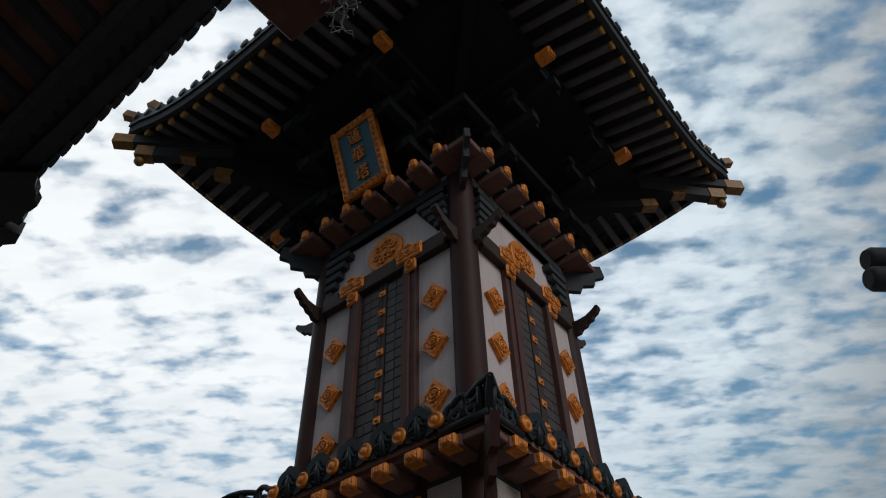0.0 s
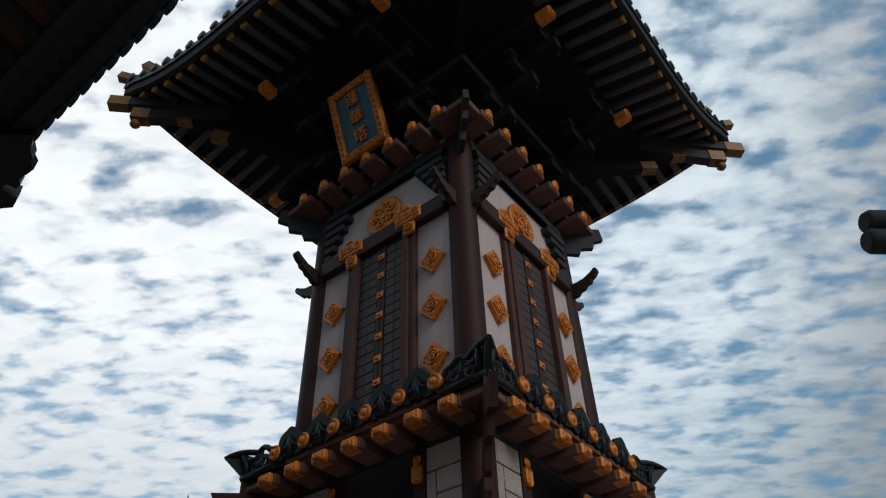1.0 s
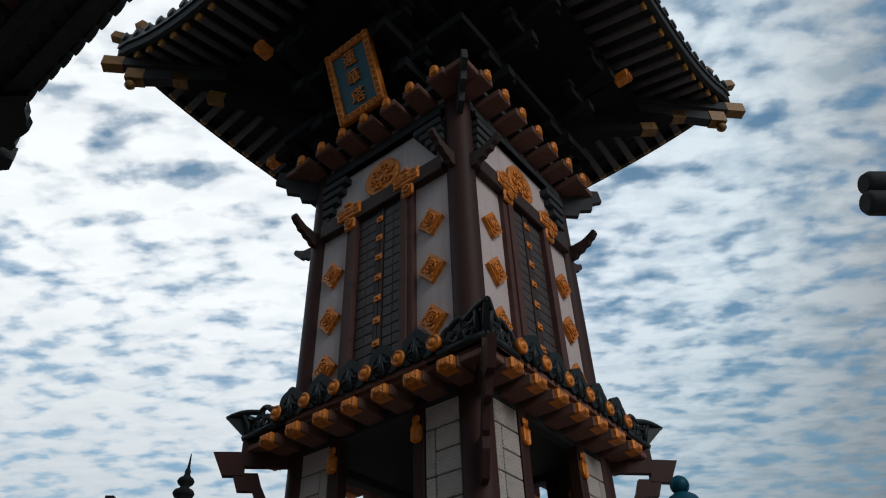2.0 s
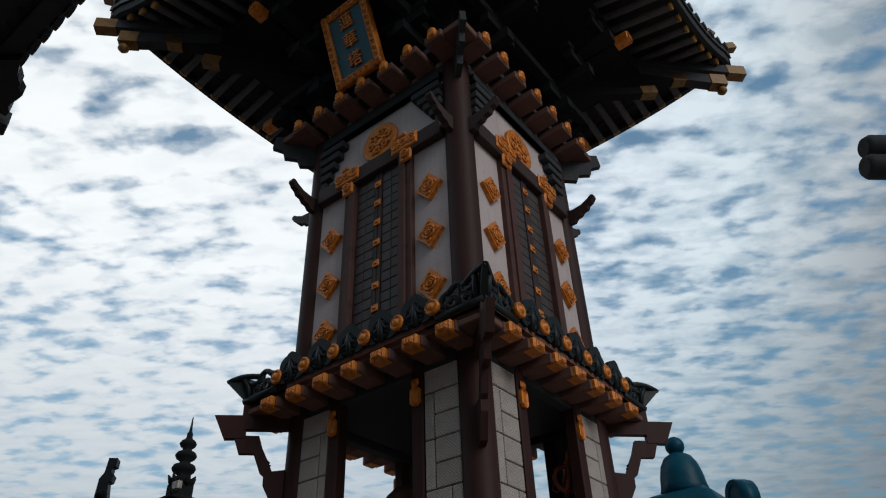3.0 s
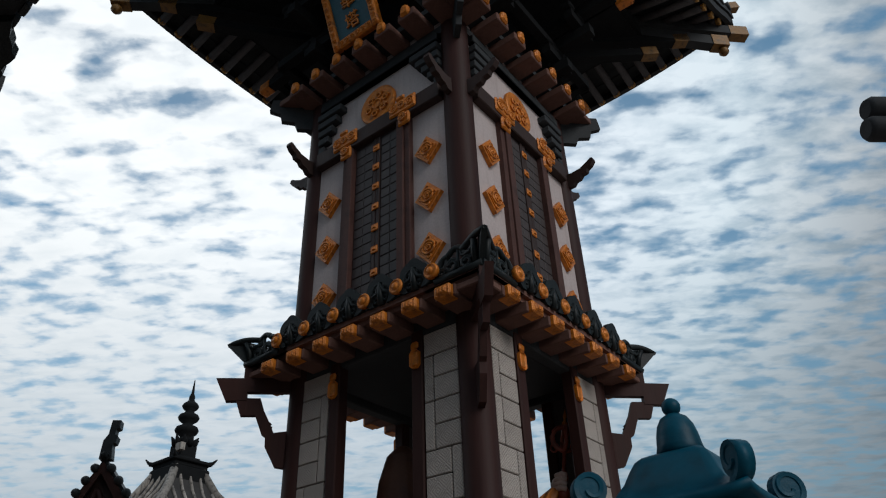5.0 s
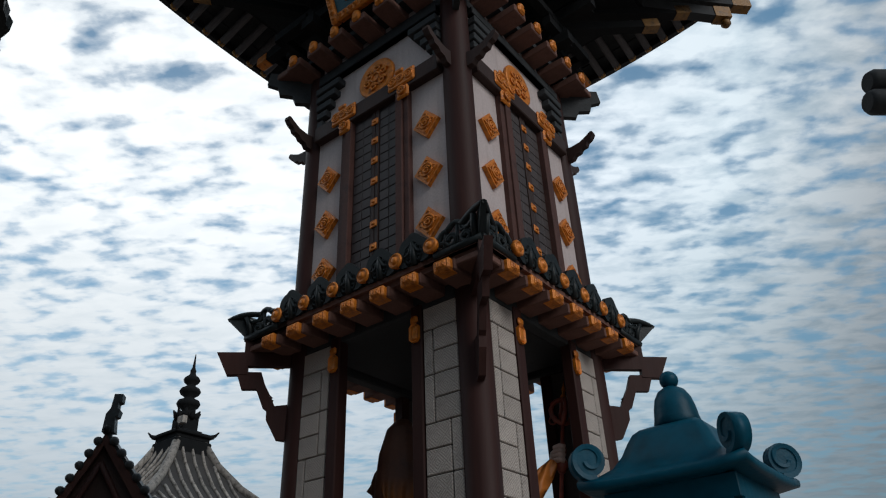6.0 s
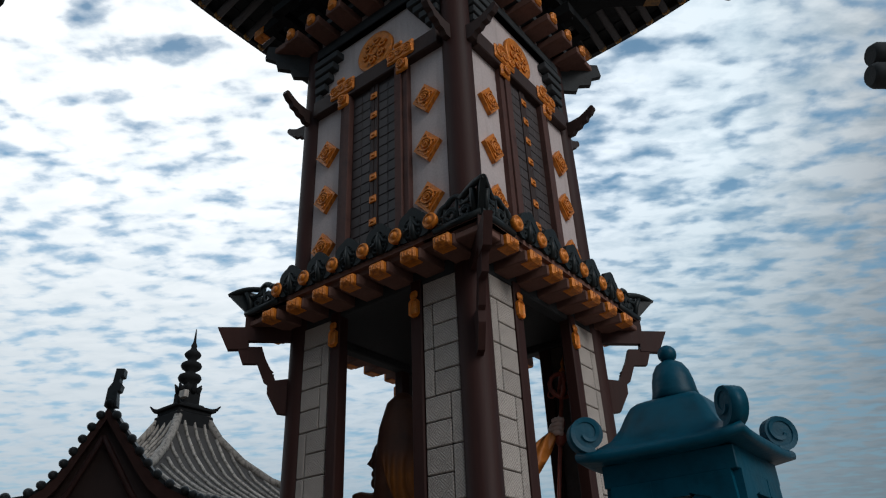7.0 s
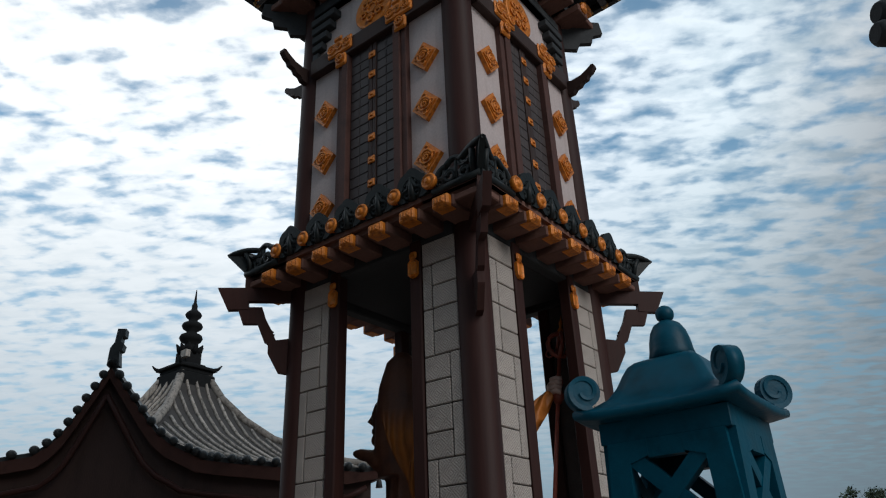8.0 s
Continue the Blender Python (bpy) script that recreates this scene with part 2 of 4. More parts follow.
GROUND = material("warm_grey_paving", (0.32, 0.26, 0.225), 0.9, vary=0.3, scale=0.8)


# ---- building blocks ----
def finish(name, bm, mat):
    bmesh.ops.recalc_face_normals(bm, faces=bm.faces)
    me = bpy.data.meshes.new(name)
    bm.to_mesh(me)
    bm.free()
    me.materials.append(mat)
    return me


def part(name, bm, mat, parent, label="", m=None):
    me = finish(name, bm, mat) if isinstance(bm, bmesh.types.BMesh) else bm
    ob = new(name, me)
    ob.parent = parent
    if m is not None:
        ob.matrix_basis = m
    if label:
        ob["label"] = label
    return ob


def thing(name, place, label, category, group="", kind=""):
    ob = new(name)
    ob.matrix_basis = Matrix.Translation(place)
    return tagged(ob, label, category, group, kind)


def box(bm, a, b, bevel=0.0):
    lo, hi = Vector(map(min, a, b)), Vector(map(max, a, b))
    r = bmesh.ops.create_cube(bm, size=1)
    vs = r["verts"]
    for v in vs:
        v.co = Vector((lo[i] + (v.co[i] + 0.5) * (hi[i] - lo[i]) for i in range(3)))
    if bevel:
        es = list({e for v in vs for e in v.link_edges})
        bmesh.ops.bevel(bm, geom=es, offset=bevel, segments=1, affect="EDGES")
    return bm


def beam(bm, p, q, wide, high):
    """A straight timber from p to q, upright cross-section."""
    p, q = Vector(p), Vector(q)
    d = (q - p).normalized()
    side = d.cross(Vector((0, 0, 1))).normalized() * wide / 2
    up = side.cross(d).normalized() * high / 2
    ring = [[bm.verts.new(c + s * side + u * up) for s, u in ((-1, -1), (1, -1), (1, 1), (-1, 1))] for c in (p, q)]
    for i in range(4):
        j = (i + 1) % 4
        bm.faces.new((ring[0][i], ring[0][j], ring[1][j], ring[1][i]))
    bm.faces.new(ring[0][::-1])
    bm.faces.new(ring[1])
    return bm


def lathe(bm, prof, seg=16, at=(0, 0, 0)):
    rings = []
    for r, z in prof:
        rings.append([bm.verts.new((at[0] + r * math.cos(2 * math.pi * i / seg), at[1] + r * math.sin(2 * math.pi * i / seg), at[2] + z)) for i in range(seg)])
    for a, b in zip(rings, rings[1:]):
        for i in range(seg):
            f = bm.faces.new((a[i], a[(i + 1) % seg], b[(i + 1) % seg], b[i]))
            f.smooth = True
    bm.faces.new(rings[0][::-1])
    bm.faces.new(rings[-1])
    return bm


def plate(bm, pts, thick, m=Matrix()):
    """A flat board: outline pts in local x, z, thickness along y; m places it."""
    a = [bm.verts.new(m @ Vector((x, -thick / 2, z))) for x, z in pts]
    b = [bm.verts.new(m @ Vector((x, thick / 2, z))) for x, z in pts]
    bm.faces.new(a)
    bm.faces.new(b[::-1])
    for i in range(len(pts)):
        j = (i + 1) % len(pts)
        bm.faces.new((a[j], a[i], b[i], b[j]))
    return bm


def tube(bm, pts, r, seg=6):
    """A bent rod through pts."""
    pts = [Vector(q) for q in pts]
    rings = []
    for i, c in enumerate(pts):
        d = (pts[min(i + 1, len(pts) - 1)] - pts[max(i - 1, 0)]).normalized()
        s = d.cross(Vector((0.31, 0.17, 0.93))).normalized()
        u = s.cross(d)
        rr = r[i] if isinstance(r, (list, tuple)) else r
        rings.append([bm.verts.new(c + rr * (math.cos(2 * math.pi * k / seg) * s + math.sin(2 * math.pi * k / seg) * u)) for k in range(seg)])
    for a, b in zip(rings, rings[1:]):
        for k in range(seg):
            f = bm.faces.new((a[k], a[(k + 1) % seg], b[(k + 1) % seg], b[k]))
            f.smooth = True
    bm.faces.new(rings[0][::-1])
    bm.faces.new(rings[-1])
    return bm


def ringtube(bm, c, rad, r, m=Matrix(), turns=1.0, shrink=0.0, seg=14):
    """A ring or spiral of rod in the local x-z plane at c."""
    n = int(seg * turns)
    pts = [m @ (Vector(c) + Vector((math.cos(2 * math.pi * turns * i / n) * (rad - shrink * i / n), 0, math.sin(2 * math.pi * turns * i / n) * (rad - shrink * i / n)))) for i in range(n + 1)]
    return tube(bm, pts, r, 5)


def ball(bm, c, r, sc=(1, 1, 1), seg=14):
    m = Matrix.Translation(c) @ Matrix.Diagonal((r * sc[0], r * sc[1], r * sc[2], 1))
    g = bmesh.ops.create_uvsphere(bm, u_segments=seg, v_segments=max(6, seg // 2), radius=1, matrix=m)
    for f in {f for v in g["verts"] for f in v.link_faces}:
        f.smooth = True


def quarter(k):
    return pose(0, 0, 0, 0, 0, 90 * k)


# ---- ground ----
bm = bmesh.new()
bmesh.ops.create_grid(bm, x_segments=8, y_segments=8, size=1500)
tagged(new("ground", finish("ground", bm, GROUND)), "grey paved temple yard reaching to the horizon", "ground", kind="structure")

# ---- tower ----
G = 1.5                    # eye height: levels below are given from the eye
HALF = 1.1                 # column axes stand on a square of 2.2 m
tower = thing("pagoda", (-1.1, 1.1, 0), "dark wooden two-storey pagoda with gold ornaments and white panels", "pagoda")


def on_faces(name, me, label="", m=Matrix()):
    return [part(name, me, None, tower, label, quarter(k) @ m) for k in range(4)]


def fp(u, w, z):
    """A place on the front face: u along it, w out from the column axes, z above the eye."""
    return Vector((u, -(HALF + w), z + G))


def fbox(bm, u0, u1, w0, w1, z0, z1, bevel=0.0):
    return box(bm, fp(u0, w0, z0), fp(u1, w1, z1), bevel)


# plinth and columns
bm = bmesh.new()
box(bm, (-1.6, -1.6, 0), (1.6, 1.6, 0.55), 0.03)
part("plinth", bm, STONE, tower, "grey stone plinth")
bm = bmesh.new()
box(bm, (-1.42, -1.42, 0.55), (1.42, 1.42, 0.95), 0.03)
part("plinth", bm, STONE, tower)
bm = bmesh.new()
lathe(bm, [(0.21, 0.95), (0.21, 1.02), (0.150, 1.10), (0.150, 4.55), (0.162, 4.75), (0.162, 8.35), (0.145, 8.6)], 28)
col = finish("column", bm, COLUMN)
for sx, sy in ((1, -1), (1, 1), (-1, 1), (-1, -1)):
    part("column", col, None, tower, "red-brown lacquered round column", Matrix.Translation((sx * HALF, sy * HALF, 0)))

# lower storey: carved panels beside an opening, framed by posts
bm = bmesh.new()
fbox(bm, 0.60, 1.0, 0.02, 0.085, -0.5, 2.94)
backing = finish("panel_backing", bm, JOINT)
bm = bmesh.new()
fbox(bm, 0.468, 0.60, -0.01, 0.12, -0.5, 3.0, 0.012)
post = finish("door_post", bm, COLUMN)
bm = bmesh.new()
fbox(bm, -0.98, 0.98, -0.04, 0.10, 2.94, 3.1, 0.012)
on_faces("lintel", finish("lintel", bm, BLACK))
bm = bmesh.new()
fbox(bm, 0.475, 0.585, 0.12, 0.145, 2.62, 2.80, 0.03)
fbox(bm, 0.485, 0.575, 0.12, 0.155, 2.80, 2.88, 0.02)
cap = finish("gold_cap", bm, GOLD)
blockset = []
for w_, h_ in ((0.372, 0.22), (0.262, 0.203), (0.098, 0.418), (0.27, 0.20)):
    bm = bmesh.new()
    box(bm, (-w_ / 2, -0.018, -h_ / 2), (w_ / 2, 0.012, h_ / 2), 0.006)
    blockset.append((w_, h_, finish("carved_block", bm, CARVED)))
for k in range(4):
    for side in (1, -1):
        m = quarter(k)
        b = part("carved_panel", backing, None, tower, "pale carved stone panel", m if side > 0 else m @ pose(-2 * 0.80, 0, 0))
        z, row = 2.935, 0
        while z > -0.3:
            cx = 0.80
            if row == 0:
                part("carved_block", blockset[0][2], None, b, "", Matrix.Translation(fp(cx, 0.09, z - 0.114)))
                z -= 0.232
            else:
                flip = 1 if ((row - 1) // 2 + (side > 0) + k) % 2 else -1
                for dz in (-0.107, -0.322):
                    part("carved_block", blockset[1][2], None, b, "", Matrix.Translation(fp(cx + flip * 0.056, 0.09, z + dz)))
                part("carved_block", blockset[2][2], None, b, "", Matrix.Translation(fp(cx - flip * 0.138, 0.09, z - 0.2145)))
                z -= 0.43
            row += 1
        q = part("door_post", post, None, tower, "", m if side > 0 else m @ pose(-2 * 0.53, 0, 0))
        part("gold_cap", cap, None, q, "ochre gold cap")
bm = bmesh.new()
box(bm, (-1.0, -1.0, G + 3.0), (1.0, 1.0, G + 3.12))
part("storey_floor", bm, BLACK, tower, "black boarded ceiling of the lower storey")

# small skirt roof between the storeys
PITCH = 0.38
bm = bmesh.new()
for z0, z1, w0, w1 in ((3.09, 3.14, 0.05, 0.40), (3.14, 3.19, 0.0, 0.445)):
    fbox(bm, -(HALF + w1), HALF + w1, w0 - 0.2, w1, z0, z1)
on_faces("skirt_board", finish("skirt_board", bm, SOFFIT), "brown skirt roof boarding")
bm = bmesh.new()
vs = [bm.verts.new(fp(s * (HALF + w), w, z)) for s, w, z in ((-1, 0.42, 3.19), (1, 0.42, 3.19), (1, 0.05, 3.60), (-1, 0.05, 3.60))]
bm.faces.new(vs)
r = bmesh.ops.extrude_face_region(bm, geom=bm.faces[:])
bmesh.ops.translate(bm, verts=[v for v in r["geom"] if isinstance(v, bmesh.types.BMVert)], vec=(0, 0, 0.05))
on_faces("skirt_roof", finish("skirt_roof", bm, TILE), "dark glazed tile skirt roof")
bm = bmesh.new()
box(bm, (-0.115, -0.27, -0.045), (0.115, 0.12, 0.062), 0.01)
raft = finish("rafter_block", bm, SOFFIT)
bm = bmesh.new()
box(bm, (-0.092, -0.12, -0.052), (0.092, 0.03, 0.068), 0.018)
box(bm, (-0.06, -0.135, -0.03), (0.06, -0.11, 0.045), 0.012)
for i in (-1, 0, 1):
    box(bm, (i * 0.035 - 0.010, -0.142, -0.015), (i * 0.035 + 0.010, -0.13, 0.03), 0.004)
gold_end = finish("gold_end", bm, GOLD)
bm = bmesh.new()
lathe(bm, [(0.066, -0.03), (0.078, 0.0), (0.078, 0.02), (0.060, 0.032), (0.052, 0.022), (0.038, 0.024), (0.030, 0.040), (0.012, 0.045)], 16)
bmesh.ops.rotate(bm, verts=bm.verts, matrix=Matrix.Rotation(radians(90), 3, "X"))
disc = finish("gold_tile_end", bm, GOLD)
# leaf finial: a lobed plate with curls and small piercings
def leaf_outline(grow):
    pts = []
    for i in range(33):
        t = i / 32
        a = math.pi * (1.12 - 1.24 * t)
        r = 0.165 + 0.016 * abs(math.sin(a * 3.5)) + 0.022 * math.exp(-((t - 0.5) / 0.09) ** 2)
        pts.append((r * grow * 0.98 * math.cos(a), 0.075 + r * grow * math.sin(a)))
    return [(-0.11 * grow, -0.02)] + pts + [(0.11 * grow, -0.02)]


def pierced_leaf(bm):
    """Strips between an outer and an inner outline, then scrollwork in the opening."""
    outer, inner = leaf_outline(1.10), leaf_outline(0.66)
    n_ = len(outer)
    for d0 in (-0.022, 0.022):
        o = [bm.verts.new((x, d0, z)) for x, z in outer]
        q = [bm.verts.new((x, d0, z)) for x, z in inner]
        for i in range(n_ - 1):
            bm.faces.new((o[i], o[i + 1], q[i + 1], q[i]))
        if d0 < 0:
            fo, fq = o, q
        else:
            for i in range(n_ - 1):
                bm.faces.new((fo[i + 1], fo[i], o[i], o[i + 1]))
                bm.faces.new((fq[i], fq[i + 1], q[i + 1], q[i]))
    for s in (-1, 1):
        ringtube(bm, (s * 0.062, 0, 0.135), 0.046, 0.021, turns=1.5, shrink=0.030)
        ringtube(bm, (s * 0.055, 0, 0.045), 0.042, 0.020, turns=1.4, shrink=0.026)
        tube(bm, [(s * 0.11, 0, -0.01), (s * 0.10, -0.01, 0.09), (s * 0.05, -0.012, 0.10), (0, -0.01, 0.20)], 0.020, 6)
    tube(bm, [(0, -0.005, -0.02), (0, -0.02, 0.09), (0, -0.005, 0.21)], [0.034, 0.030, 0.022], 8)
    ball(bm, (0, -0.012, 0.085), 0.030, seg=10)


bm = bmesh.new()
pierced_leaf(bm)
leaf = finish("leaf_finial", bm, LEAF)
for k in range(4):
    for i in range(7):
        u = (i - 3) * PITCH
        b = part("rafter_block", raft, None, tower, "", quarter(k) @ Matrix.Translation(fp(u, 0.18, 3.03)))
        part("gold_end", gold_end, None, b, "ochre gold carved rafter end", Matrix.Translation((0, -0.20, 0)))
    for i in range(5):
        part("leaf_finial", leaf, None, tower, "blackened leaf-shaped finial", quarter(k) @ Matrix.Translation(fp((i - 2) * 0.41, 0.455, 3.20)) @ pose(0, 0, 0, 6, 0, 0))
    for i in range(6):
        part("gold_tile_end", disc, None, tower, "ochre gold round tile end", quarter(k) @ Matrix.Translation(fp((i - 2.5) * 0.41, 0.475, 3.285)) @ Matrix.Diagonal((1.0, 1.1, 1.0, 1)))
# corner crest: two pierced wings rising in scallops to an upturned tip
def wing_tube(bm, m, pts, r):
    """A rod through (distance back from the corner, height) pairs; it leans out near the tip."""
    tube(bm, [m @ Vector((-q, -0.166 * (max(0.0, 0.20 - q) / 0.366) ** 1.3 * min(1.0, max(0.0, z / 0.24)), z)) for q, z in pts], r, 6)


def scallop(q0, z0, q1, z1, up, n=7):
    return [(q0 + (q1 - q0) * i / n, z0 + (z1 - z0) * i / n + up * math.sin(math.pi * i / n)) for i in range(n + 1)]


bm = bmesh.new()
for m in (Matrix(), Matrix.Rotation(radians(90), 4, "Z") @ Matrix.Diagonal((-1, 1, 1, 1))):
    wing_tube(bm, m, scallop(-0.16, 0.235, 0.20, 0.240, 0.035), [0.020, 0.028, 0.032, 0.034, 0.034, 0.034, 0.034, 0.034])
    wing_tube(bm, m, scallop(0.19, 0.245, 0.36, 0.225, 0.045), 0.030)
    wing_tube(bm, m, scallop(0.35, 0.225, 0.50, 0.07, 0.055), 0.030)
    wing_tube(bm, m, [(-0.02, 0.02), (0.25, 0.02), (0.50, 0.02)], 0.040)
    wing_tube(bm, m, [(0.02, 0.24), (0.045, 0.15), (0.05, 0.03)], 0.030)
    wing_tube(bm, m, [(0.05, 0.20), (0.10, 0.17), (0.16, 0.19), (0.20, 0.24)], 0.020)
    wing_tube(bm, m, [(0.21, 0.24), (0.20, 0.18), (0.14, 0.17), (0.10, 0.19)], 0.018)
    ringtube(bm, (-0.15, 0, 0.095), 0.060, 0.022, m, 1.5, 0.036)
    ringtube(bm, (-0.31, 0, 0.115), 0.066, 0.020, m, 1.5, 0.034)
    ringtube(bm, (-0.42, 0, 0.085), 0.045, 0.018, m, 1.4, 0.024)
    wing_tube(bm, m, [(0.24, 0.25), (0.25, 0.15), (0.24, 0.04)], 0.018)
    wing_tube(bm, m, [(0.37, 0.22), (0.385, 0.14), (0.37, 0.04)], 0.016)
plate(bm, [(0.235, 0.24), (0.12, 0.265), (0.0, 0.25), (-0.05, 0.20), (-0.06, -0.02), (0.012, -0.02), (0.012, 0.02)], 0.05, Matrix.Rotation(radians(-45), 4, "Z"))
crest = finish("corner_crest", bm, LEAF)
for k in range(4):
    part("corner_crest", crest, None, tower, "pierced black corner crest with scrolls", quarter(k) @ Matrix.Translation(fp(HALF + 0.435, 0.435, 3.165)))
# stepped corner brackets in the diagonal
bm = bmesh.new()
rt2 = math.sqrt(2)
plate(bm, [(d * rt2, z + G) for d, z in ((0.645, 3.015), (0.06, 3.022), (0.06, 2.868), (0.412, 2.866), (0.407, 2.775), (0.559, 2.769))], 0.075)
plate(bm, [(d * rt2, z + G) for d, z in ((0.491, 2.80), (0.309, 2.80), (0.275, 2.665), (0.227, 2.537), (0.194, 2.436), (0.06, 2.458), (0.06, 2.068), (0.169, 2.095), (0.207, 2.194), (0.247, 2.296), (0.25, 2.395), (0.28, 2.426), (0.336, 2.616), (0.442, 2.616))], 0.06)
ringtube(bm, (0.242 * rt2, 0, 2.505 + G), 0.030, 0.024, seg=10)
plate(bm, [(d * rt2, z + G) for d, z in ((0.36, 3.02), (0.36, 3.19), (0.448, 3.19), (0.446, 3.02))], 0.06)
bracket = finish("corner_bracket", bm, COLUMN)
for k in range(4):
    part("corner_bracket", bracket, None, tower, "stepped brown corner bracket", quarter(k) @ pose(HALF, -HALF, 0, 0, 0, -45))

# upper storey
Z0, Z1 = 3.25, 7.05
bm = bmesh.new()
fbox(bm, -1.0, 1.0, -0.08, 0.10, Z0, 7.3)
on_faces("wall", finish("wall", bm, PLASTER), "dusty white plaster wall")
bm = bmesh.new()
fbox(bm, 0.345, 0.445, 0.09, 0.19, Z0, 5.72, 0.008)
fbox(bm, -0.445, -0.345, 0.09, 0.19, Z0, 5.72, 0.008)
fbox(bm, 0.445, 0.52, 0.09, 0.165, Z0, 5.72, 0.008)
fbox(bm, -0.52, -0.445, 0.09, 0.165, Z0, 5.72, 0.008)
on_faces("door_frame", finish("door_frame", bm, BEAM), "brown door frame")
bm = bmesh.new()
fbox(bm, -0.345, 0.345, 0.098, 0.115, Z0, 5.72)
dback = finish("door_back", bm, DOOR)
bm = bmesh.new()
box(bm, (-0.066, -0.012, -0.060), (0.066, 0.0, 0.060), 0.005)
slat = finish("board", bm, DOOR)
bm = bmesh.new()
fbox(bm, -0.055, -0.003, 0.113, 0.137, Z0, 5.72, 0.006)
fbox(bm, 0.003, 0.055, 0.113, 0.137, Z0, 5.72, 0.006)
stile = finish("stile", bm, WOOD)
bm = bmesh.new()
box(bm, (-0.050, -0.014, -0.045), (0.050, 0.0, 0.045), 0.01)
lathe(bm, [(0.030, -0.012), (0.022, 0.012), (0.008, 0.02)], 8)
stud = finish("stud", bm, GOLD)
# diamond plaque with a raised boss
bm = bmesh.new()
plate(bm, [(-0.172, 0), (0, -0.188), (0.172, 0), (0, 0.188)], 0.05)
plate(bm, [(-0.136, 0), (0, -0.148), (0.136, 0), (0, 0.148)], 0.07)
ringtube(bm, (0, -0.04, 0), 0.075, 0.014)
ringtube(bm, (0, -0.042, 0), 0.05, 0.012, turns=1.6, shrink=0.04)
for a in range(4):
    an = math.pi / 2 * a
    ringtube(bm, (0.09 * math.cos(an), -0.036, 0.1 * math.sin(an)), 0.024, 0.009)
diamond = finish("diamond_plaque", bm, GOLD)
# lintel beam with gold corner plates
bm = bmesh.new()
fbox(bm, -0.98, 0.98, 0.09, 0.20, 5.72, 5.95, 0.012)
lint = finish("lintel_beam", bm, WOOD)
bm = bmesh.new()
fbox(bm, 0.26, 0.66, 0.19, 0.225, 5.77, 5.98, 0.02)
fbox(bm, 0.38, 0.56, 0.17, 0.215, 5.59, 5.77, 0.02)
fbox(bm, 0.36, 0.50, 0.19, 0.23, 5.98, 6.05, 0.02)
for u, z, rr in ((0.38, 5.85, 0.055), (0.50, 5.85, 0.045), (0.62, 5.85, 0.055), (0.51, 5.66, 0.05)):
    ringtube(bm, fp(u - 0.04, 0.23, z + 0.03), rr, 0.014)
    ringtube(bm, fp(u - 0.04, 0.23, z + 0.03), rr * 0.5, 0.011)
gplate = finish("gold_corner_plate", bm, GOLD)
# round medallion in the arch
bm = bmesh.new()
lathe(bm, [(0.25, 0.0), (0.25, 0.04), (0.23, 0.05), (0.20, 0.035), (0.05, 0.045)], 28)
bmesh.ops.rotate(bm, verts=bm.verts, matrix=Matrix.Rotation(radians(90), 3, "X"))
for i in range(6):
    an = math.pi / 3 * i + 0.3
    ringtube(bm, (0.125 * math.cos(an), -0.05, 0.125 * math.sin(an)), 0.05, 0.013, turns=1.4, shrink=0.03)
ringtube(bm, (0, -0.052, 0), 0.06, 0.014)
medal = finish("medallion", bm, GOLD)
# stepped dark brackets either side of the arch
bm = bmesh.new()
for i in range(5):
    fbox(bm, 0.97 - 0.08 * (i + 1), 0.99, 0.09, 0.17 + 0.012 * i, 5.97 + 0.13 * i, 6.07 + 0.13 * i, 0.008)
fbox(bm, -0.98, 0.98, 0.09, 0.19, 6.66, 6.78, 0.01)
steps = finish("step_bracket", bm, BLACK)
# curled horn on the beam ends
bm = bmesh.new()
plate(bm, [(0.0, -0.13), (0.0, 0.09), (0.15, 0.065), (0.28, 0.08), (0.38, 0.13), (0.44, 0.17), (0.47, 0.16), (0.475, 0.12), (0.43, 0.06), (0.38, 0.035), (0.355, -0.015), (0.29, -0.025), (0.255, -0.07), (0.19, -0.08), (0.15, -0.13)], 0.075)
horn = finish("beam_horn", bm, WOOD)
for k in range(4):
    q = quarter(k)
    d = part("door", dback, None, tower, "black boarded double door with gold studs", q)
    part("stile", stile, None, d)
    for s in (-1, 1):
        for i in range(19):
            for c in (0, 1):
                part("board", slat, None, d, "", Matrix.Translation(fp(s * (0.130 + 0.139 * c), 0.113, Z0 + 0.07 + 0.127 * i)))
    for i in range(8):
        part("stud", stud, None, d, "ochre gold stud", Matrix.Translation(fp(0, 0.137, 5.545 - 0.283 * i)))
    for s in (-1, 1):
        for i in range(4):
            part("diamond_plaque", diamond, None, tower, "ochre gold diamond plaque with carved flower", q @ Matrix.Translation(fp(s * 0.750, 0.125, 5.09 - 0.634 * i)))
    lb = part("lintel_beam", lint, None, tower, "", q)
    part("gold_corner_plate", gplate, None, lb, "ochre gold scrolled beam plate")
    part("gold_corner_plate", gplate, None, lb, "ochre gold scrolled beam plate", pose(-0.92, 0, 0))
    part("medallion", medal, None, tower, "round ochre gold carved medallion", q @ Matrix.Translation(fp(0, 0.10, 6.25)) @ Matrix.Diagonal((1.1, 1, 1.12, 1)))
    part("step_bracket", steps, None, tower, "", q)
    part("step_bracket", steps, None, tower, "", q @ Matrix.Diagonal((-1, 1, 1, 1)))
    part("beam_horn", horn, None, tower, "", q @ Matrix.Translation(fp(HALF + 0.08, 0, 5.82)))
    part("beam_horn", horn, None, tower, "", q @ Matrix.Translation(fp(-HALF - 0.08, 0, 5.82)) @ pose(0, 0, 0, 0, 0, 180))

